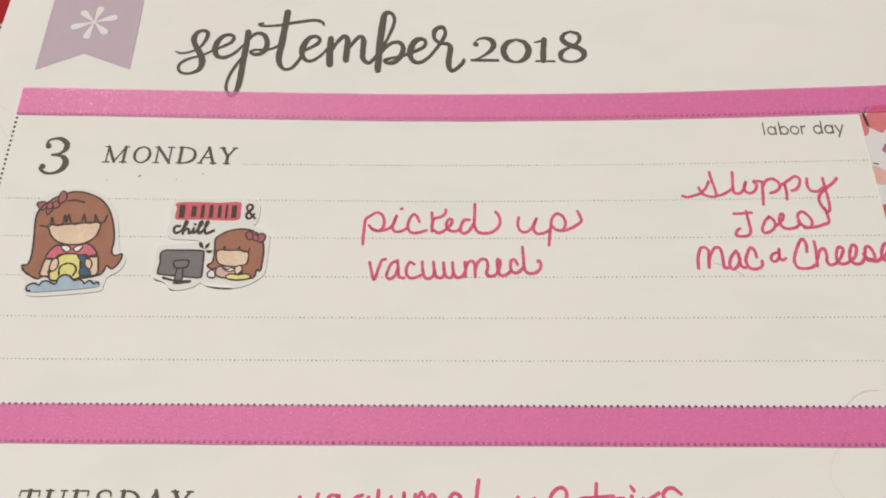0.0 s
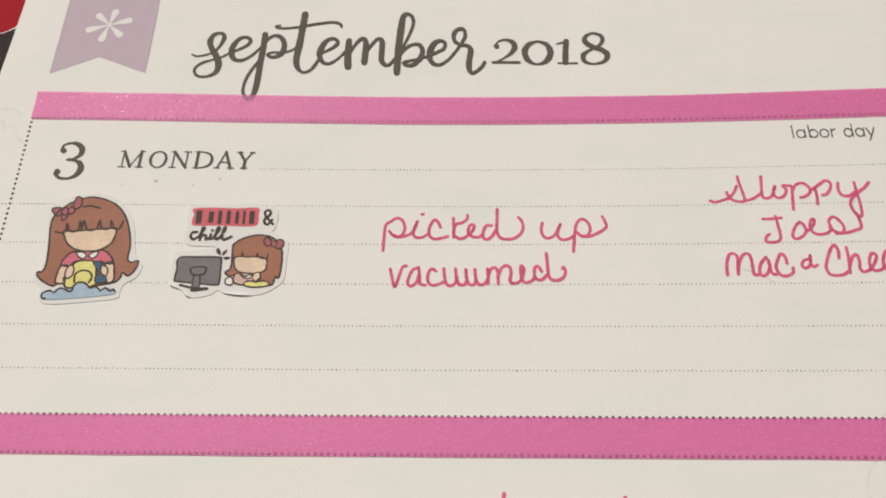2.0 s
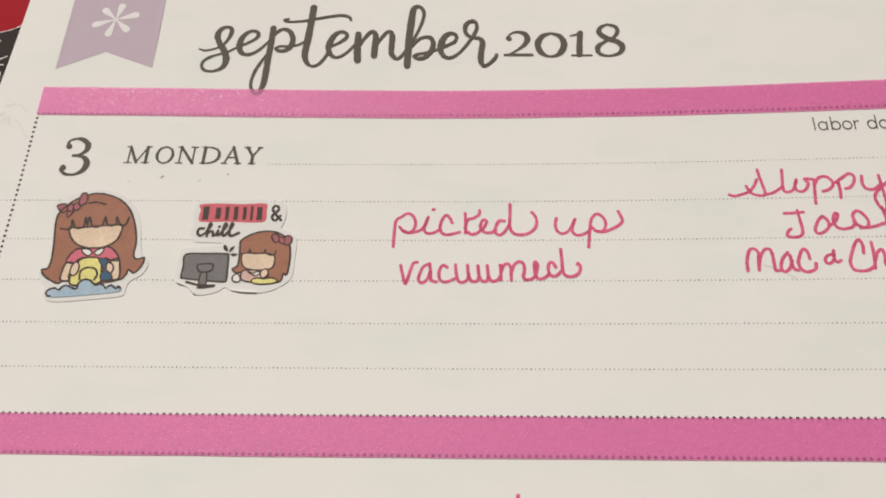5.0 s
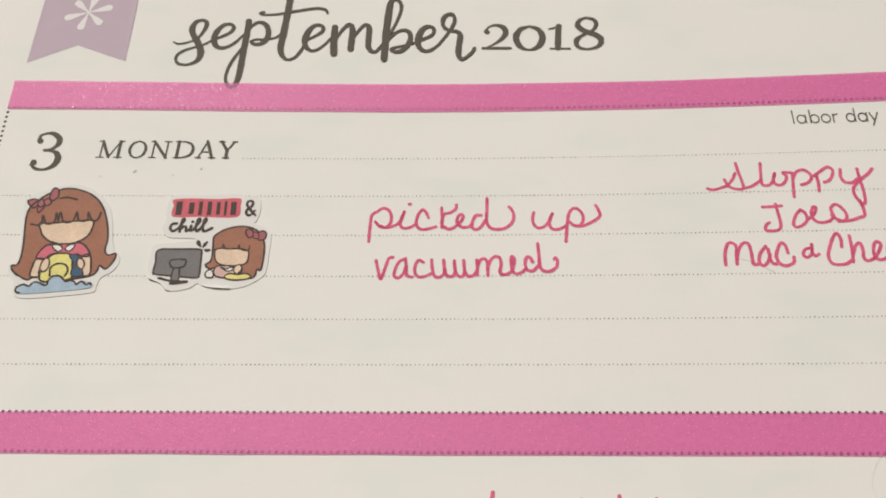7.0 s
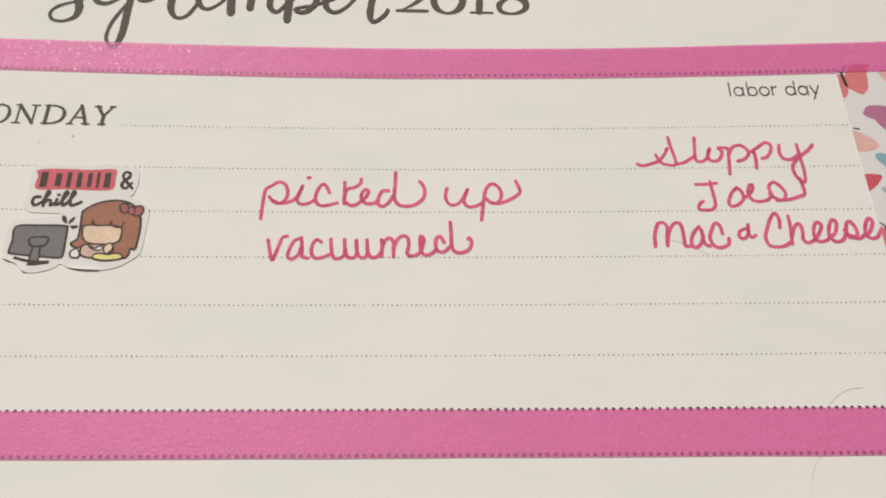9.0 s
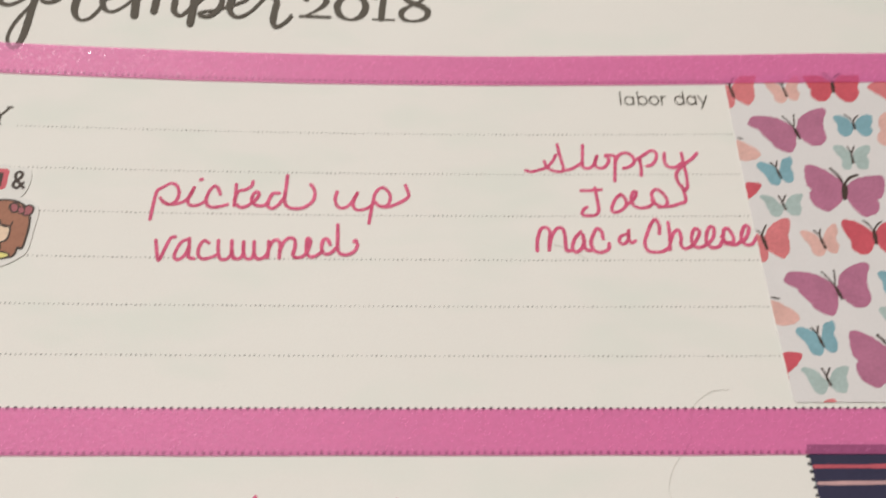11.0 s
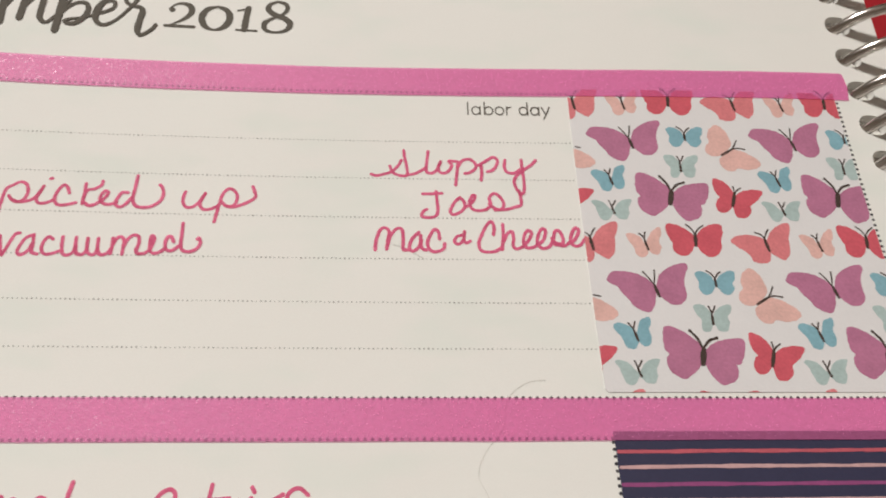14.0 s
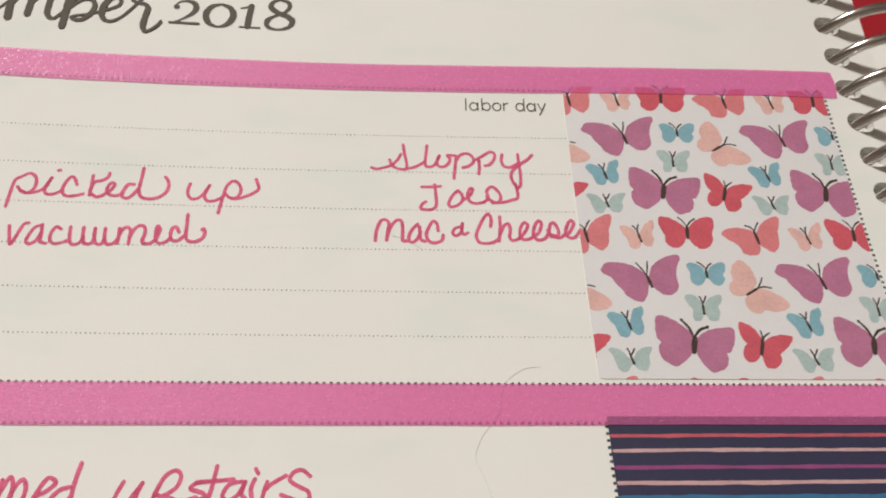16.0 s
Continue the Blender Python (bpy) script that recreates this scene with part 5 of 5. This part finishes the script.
ST1_ARM2 = [(8.36, 5.01), (9.27, 5.23), (9.67, 3.98), (9.79, 2.69), (9.01, 2.43), (8.68, 3.25)]
ST1_HAND2 = [(8.05, 4.75), (8.66, 4.49), (8.88, 3.84), (8.66, 3.32), (8.1, 3.71), (7.9, 4.35)]
ST1_CLOUD = [(1.32, 0.63), (1.63, 1.09), (2.17, 1.3), (2.82, 1.05), (3.19, 1.48), (3.74, 1.67), (4.37, 1.49), (4.93, 1.32), (4.99, 1.88), (5.47, 2.4), (6.29, 2.4), (6.85, 2.02), (7.29, 1.65), (7.71, 1.85), (8.24, 1.6), (8.75, 1.4), (9.09, 1.71), (9.63, 1.72), (10.24, 1.37), (10.16, 0.86), (6.97, 0.43), (3.51, 0.12), (1.87, 0.08), (1.5, 0.28)]
ST1_CLOUD_LINE = [(1.84, 0.21), (1.39, 0.33), (1.31, 0.83), (1.73, 1.17), (2.25, 1.27), (2.77, 1.05), (3.14, 1.48), (3.68, 1.61), (4.55, 1.21), (4.93, 1.29), (4.99, 1.88), (5.47, 2.4), (6.31, 2.35), (7.11, 1.69), (7.71, 1.85), (8.25, 1.58), (8.47, 1.3), (9.05, 1.69), (9.72, 1.26), (10.03, 1.52), (10.31, 1.27)]
ST1_BOW = [(-0.15, 12.81), (0.92, 12.99), (1.24, 12.35), (0.83, 11.74), (0.26, 12.07)]
ST1_BOW2 = [(2.52, 13.28), (2.71, 14.51), (3.34, 14.46), (3.57, 13.4), (2.95, 12.78)]
ST1_KNOT = [(1.17, 12.43), (1.68, 13.05), (2.01, 12.22), (1.59, 11.88)]
ST1_KNOT2 = [(1.9, 12.72), (2.41, 13.11), (2.89, 12.5), (2.37, 12.06)]
ST1_TAIL = [(1.29, 11.88), (2.13, 12), (1.88, 11.45), (1.53, 11.06)]
ST1_SHINE = [(3.87, 13.15), (4.83, 13.27), (6.06, 12.97)]
ST1_FRINGE = [(0.97, 9.47), (2.29, 9.4), (2.22, 10.71), (2.92, 9.54), (3.85, 9.77), (3.88, 11.08), (4.31, 9.91), (4.36, 11.14), (5.07, 9.78), (6.18, 9.95), (6.41, 11.21), (6.9, 10.01), (7.94, 10.08), (7.85, 11.17), (8.56, 10.03), (9.22, 10.14), (9.45, 11.1)]
st1 = sticker("die-cut sticker with plain brown, cream, yellow and blue shapes", ST1_OUTLINE, O1, flat, 0.6)
for pts, colour, h, ln in ((ST1_HAIR, "brown", 0.140, 0.25), (ST1_FACE, "cream", 0.150, 0.25), (ST1_SHIRT, "pink", 0.160, 0.25), (ST1_COLLAR, "white", 0.170, 0.19), (ST1_COLLAR2, "white", 0.170, 0.19), (ST1_ARM, "cream", 0.162, 0.25), (ST1_ARM2, "cream", 0.162, 0.25), (ST1_YELLOW, "yellow", 0.172, 0.25), (ST1_BLUE, "deep_blue", 0.180, 0.17), (ST1_HAND, "cream", 0.188, 0.21), (ST1_HAND2, "cream", 0.188, 0.21), (ST1_CLOUD, "blue", 0.196, 0), (ST1_BOW, "bow", 0.155, 0.21), (ST1_BOW2, "bow", 0.155, 0.21), (ST1_TAIL, "bow", 0.153, 0.19), (ST1_KNOT, "bow", 0.165, 0.19), (ST1_KNOT2, "bow", 0.165, 0.19)):
    blot(st1, pts, O1, colour, h, flat, line=ln)
mark(st1, "zigzag_line", "dark zigzag line", O1, flat, 0.158, 0.25, ST1_FRINGE)
mark(st1, "arc_line", "dark arc", O1, flat, 0.158, 0.26, ST1_SHINE)
mark(st1, "arc_line", "dark arc", O1, flat, 0.182, 0.26, ST1_RING)
mark(st1, "scalloped_line", "dark scalloped line", O1, flat, 0.202, 0.25, ST1_CLOUD_LINE)

O2 = (23.2, -37.15)


def curl(x, y):
    """Two stretches of the lower edge have come loose and stand up."""
    x, y = x - O2[0], y - O2[1]
    corner = max(0.0, 0.75 - 0.54 * (x + 0.35) - 0.84 * (y - 1.2)) * max(0.0, min(1.0, (3.0 - x) / 0.8))
    lip = max(0.0, 0.62 - y - 0.06 * (x - 6.6)) * max(0.0, min(1.0, (x - 6.0) / 0.7, (10.1 - x) / 0.35))
    return -0.05 + 0.62 * corner * corner + 0.7 * lip * lip


ST2_OUTLINE = [(0.54, 12.55), (1.3, 13.02), (5.33, 12.97), (9.08, 13.18), (9.95, 12.64), (11.13, 12.91), (12.02, 12.55), (12.33, 11.58), (12.28, 10.16), (11.99, 9.23), (11.78, 8.92), (12.55, 8.62), (13.66, 7.93), (14.15, 6.83), (14.11, 4.91), (14.04, 2.23), (13.32, 1.17), (11.87, 0.24), (10.38, -0.16), (9.78, -0.16), (8.11, -0.1), (6.64, 0.15), (5.77, 0.54), (5, -0.04), (3.4, -0.47), (2.14, -0.37), (1.13, 0.56), (-0.32, 1.18), (-0.63, 2.12), (-0.67, 3.72), (-0.54, 5.56), (0.22, 5.97), (2.59, 6.19), (4.51, 6.45), (4.37, 6.72), (2.5, 6.79), (1.13, 6.89), (0.47, 7.49), (0.2, 8.23), (0.49, 9.21), (0.29, 10.89)]
ST2_BAR = [(1.05, 12.15), (3.16, 12.35), (6.68, 12.27), (9.43, 12.38), (9.66, 11.27), (9.63, 9.85), (8.02, 9.61), (4.53, 9.72), (1.51, 9.67), (1.13, 10.48), (1.25, 11.33)]
ST2_SCREEN = [(0.32, 5.08), (2.74, 5.23), (5.38, 5.2), (5.7, 4.85), (5.81, 3.24), (5.86, 1.86), (5.57, 1.38), (3.07, 1.57), (0.62, 1.82), (0.23, 2.13), (0.3, 3.46)]
ST2_STAND = [(2.1, 3.69), (3.81, 3.81), (3.96, 3.28), (3.65, 2.79), (2.4, 2.76)]
ST2_NECK = [(2.68, 2.79), (3.26, 2.79), (3.44, 1.05), (2.57, 1.09)]
ST2_HAIR = [(7, 7.1), (7.66, 7.66), (8.75, 8.17), (10.16, 8.4), (11.55, 8.14), (12.62, 7.37), (13.23, 6), (13.35, 4.1), (13.2, 2.44), (12.75, 2.54), (12.6, 1.74), (12.1, 1.37), (10.47, 1.94), (7.96, 2.72), (7.01, 2.58), (6.41, 3.11), (6.98, 3.65), (7.02, 5.13), (6.89, 6.63)]
ST2_FACE = [(7.34, 5.08), (7.85, 5.33), (9.07, 5.28), (10.05, 5.29), (11.3, 5.03), (11.48, 4.08), (11.26, 3.33), (10.09, 3), (8.39, 3.12), (7.62, 3.63), (7.36, 4.4)]
ST2_FRINGE = [(7.21, 5.19), (8.08, 5.41), (8.21, 5.9), (8.59, 5.28), (9.92, 5.35), (10.13, 5.81), (10.45, 5.21), (11.29, 5.06), (11.51, 5.66)]
ST2_BODY = [(7.6, 2.66), (8.16, 2.99), (10.1, 2.95), (10.86, 2.61), (10.71, 1.94), (9.1, 1.4), (7.73, 1.71)]
ST2_COLLAR = [(8.3, 2.83), (9.07, 2.54), (9.4, 2.78), (10.02, 2.63), (9.22, 2.25)]
ST2_CUP = [(6.59, 2.13), (7.15, 2.45), (7.56, 1.92), (7.46, 1.42), (6.73, 1.49)]
ST2_ARM = [(9.85, 2.63), (10.55, 3.17), (10.9, 2.53), (10.33, 1.89)]
ST2_YELLOW = [(8.95, 1.61), (9.51, 1.93), (10.48, 1.81), (11.43, 1.95), (12.09, 1.61), (11.75, 1.26), (10.33, 1.1), (9.24, 1.25)]
ST2_BOW = [(10.73, 7.77), (11.32, 8), (11.78, 7.36), (11.45, 6.83), (11.01, 7.02)]
ST2_BOW2 = [(12.2, 7.17), (12.69, 7.78), (13.29, 7.48), (13.19, 6.66), (12.47, 6.51)]
ST2_KNOT = [(11.69, 7.5), (12.24, 7.48), (12.46, 6.82), (11.88, 6.76)]
st2 = sticker("die-cut sticker with a grey screen and plain shapes, lower edge curling", ST2_OUTLINE, O2, curl, 0.3)
for pts, colour, h, ln in ((ST2_BAR, "bar_red", 0.140, 0), (ST2_SCREEN, "grey", 0.140, 0.24), (ST2_NECK, "grey", 0.150, 0.19), (ST2_STAND, "grey", 0.160, 0.25), (ST2_HAIR, "brown", 0.140, 0.25), (ST2_FACE, "cream", 0.152, 0.21), (ST2_BODY, "blush", 0.160, 0.21), (ST2_COLLAR, "white", 0.170, 0.17), (ST2_CUP, "white", 0.170, 0.2), (ST2_ARM, "cream", 0.172, 0.19), (ST2_YELLOW, "yellow", 0.180, 0.2), (ST2_BOW, "bow", 0.152, 0.21), (ST2_BOW2, "bow", 0.152, 0.21), (ST2_KNOT, "bow", 0.162, 0.15)):
    blot(st2, pts, O2, colour, h, curl, line=ln)
# a lettered brand becomes plain dark bars
for x, w, tall in ((1.95, 0.80, 1.95), (3.52, 0.68, 1.65), (4.66, 0.50, 1.95), (5.78, 0.56, 1.95), (6.90, 0.48, 1.85), (7.80, 0.34, 2.05), (8.80, 0.72, 1.9)):
    bar = [np.array((O2[0] + x + a * w / 2 - 0.04 * b, O2[1] + 10.95 + b * tall / 2)) for a, b in ((-1, -1), (0.9, -1), (1, 0), (0.95, 1), (-0.95, 0.95), (-0.9, 0))]
    v, f = filled(bar, 0.155, 0.0, curl)
    mesh_object("plain_bar", v, f, MAT["sepia"], st2, "dark plain bar")
mark(st2, "zigzag_line", "dark zigzag line", O2, curl, 0.158, 0.17, ST2_FRINGE)
mark(st2, "screen_foot", "dark screen foot", O2, curl, 0.150, 0.34, [(1.04, 1.34), (2.69, 0.94), (4.48, 0.87)], [(2.55, 0.62), (3.57, 0.68), (4.5, 0.87)])
mark(st2, "and_sign", "dark brush and sign", O2, curl, 0.155, 0.34, [(11.63, 9.98), (10.63, 11.11), (10.44, 11.7), (10.75, 12.05), (11.18, 11.77), (11.06, 11.28), (10.53, 10.71), (10.52, 10.17), (10.96, 9.95), (11.49, 10.6)])
mark(st2, "spark_marks", "three dark spark marks", O2, curl, 0.155, 0, [(5.02, 6.3, 0.34), (5.2, 5.95, 0.5), (5.45, 5.58, 0.2)], [(6.14, 6.16, 0.3), (5.93, 5.82, 0.48), (5.76, 5.5, 0.2)], [(6.62, 5.12, 0.3), (6.28, 5.06, 0.44), (5.98, 5.16, 0.2)])
st2_chill = Ink(O2[0], O2[1], 0.155, curl)
st2_chill.stroke([(2.02, 8.75), (1.45, 8.67), (1.32, 8.1), (1.68, 7.7), (2.27, 8.03)], 0.36)
st2_chill.stroke([(2.27, 8.03), (2.9, 9.17), (2.71, 9.41), (2.56, 8.51), (2.55, 7.63)], 0.36)
st2_chill.stroke([(2.57, 7.95), (2.94, 8.36), (3.26, 8.2), (3.33, 7.71), (3.72, 7.96)], 0.36)
st2_chill.stroke([(3.87, 8.44), (3.82, 7.8), (4.17, 7.88)], 0.36)
st2_chill.stroke([(3.93, 9.01), (4, 9.01)], 0.36)
st2_chill.stroke([(4.17, 7.88), (4.86, 9.1), (4.67, 9.42), (4.45, 8.45), (4.62, 7.72), (5.02, 7.97)], 0.36)
st2_chill.stroke([(5.02, 7.97), (5.64, 9.19), (5.46, 9.43), (5.31, 8.45), (5.48, 7.73), (5.9, 7.81), (6.51, 8.14)], 0.36)
st2_chill.done("lettering", MAT["sepia"], st2, "dark brush-lettered word chill")

# ---- loose fibres ----
def fibre(label, pts, w):
    st = Ink(0, 0, 0.035)
    st.stroke(pts, w, rough=0.3)
    ob = mesh_object("thread", st.v, st.f, FIBRE, None)
    tagged(ob, label, "thread")


fibre("long thin grey thread lying under the pink tape", [(109.6, -50.2), (107.8, -50.45), (105.9, -51.8), (105.2, -53.4), (104.9, -55.4), (102.9, -57.95), (102.1, -60.2), (102.9, -62.2), (103.6, -64.5)], 0.06)
fibre("short thin grey thread under the writing", [(93.5, -33.6), (95.0, -34.1), (97.0, -35.4)], 0.08)
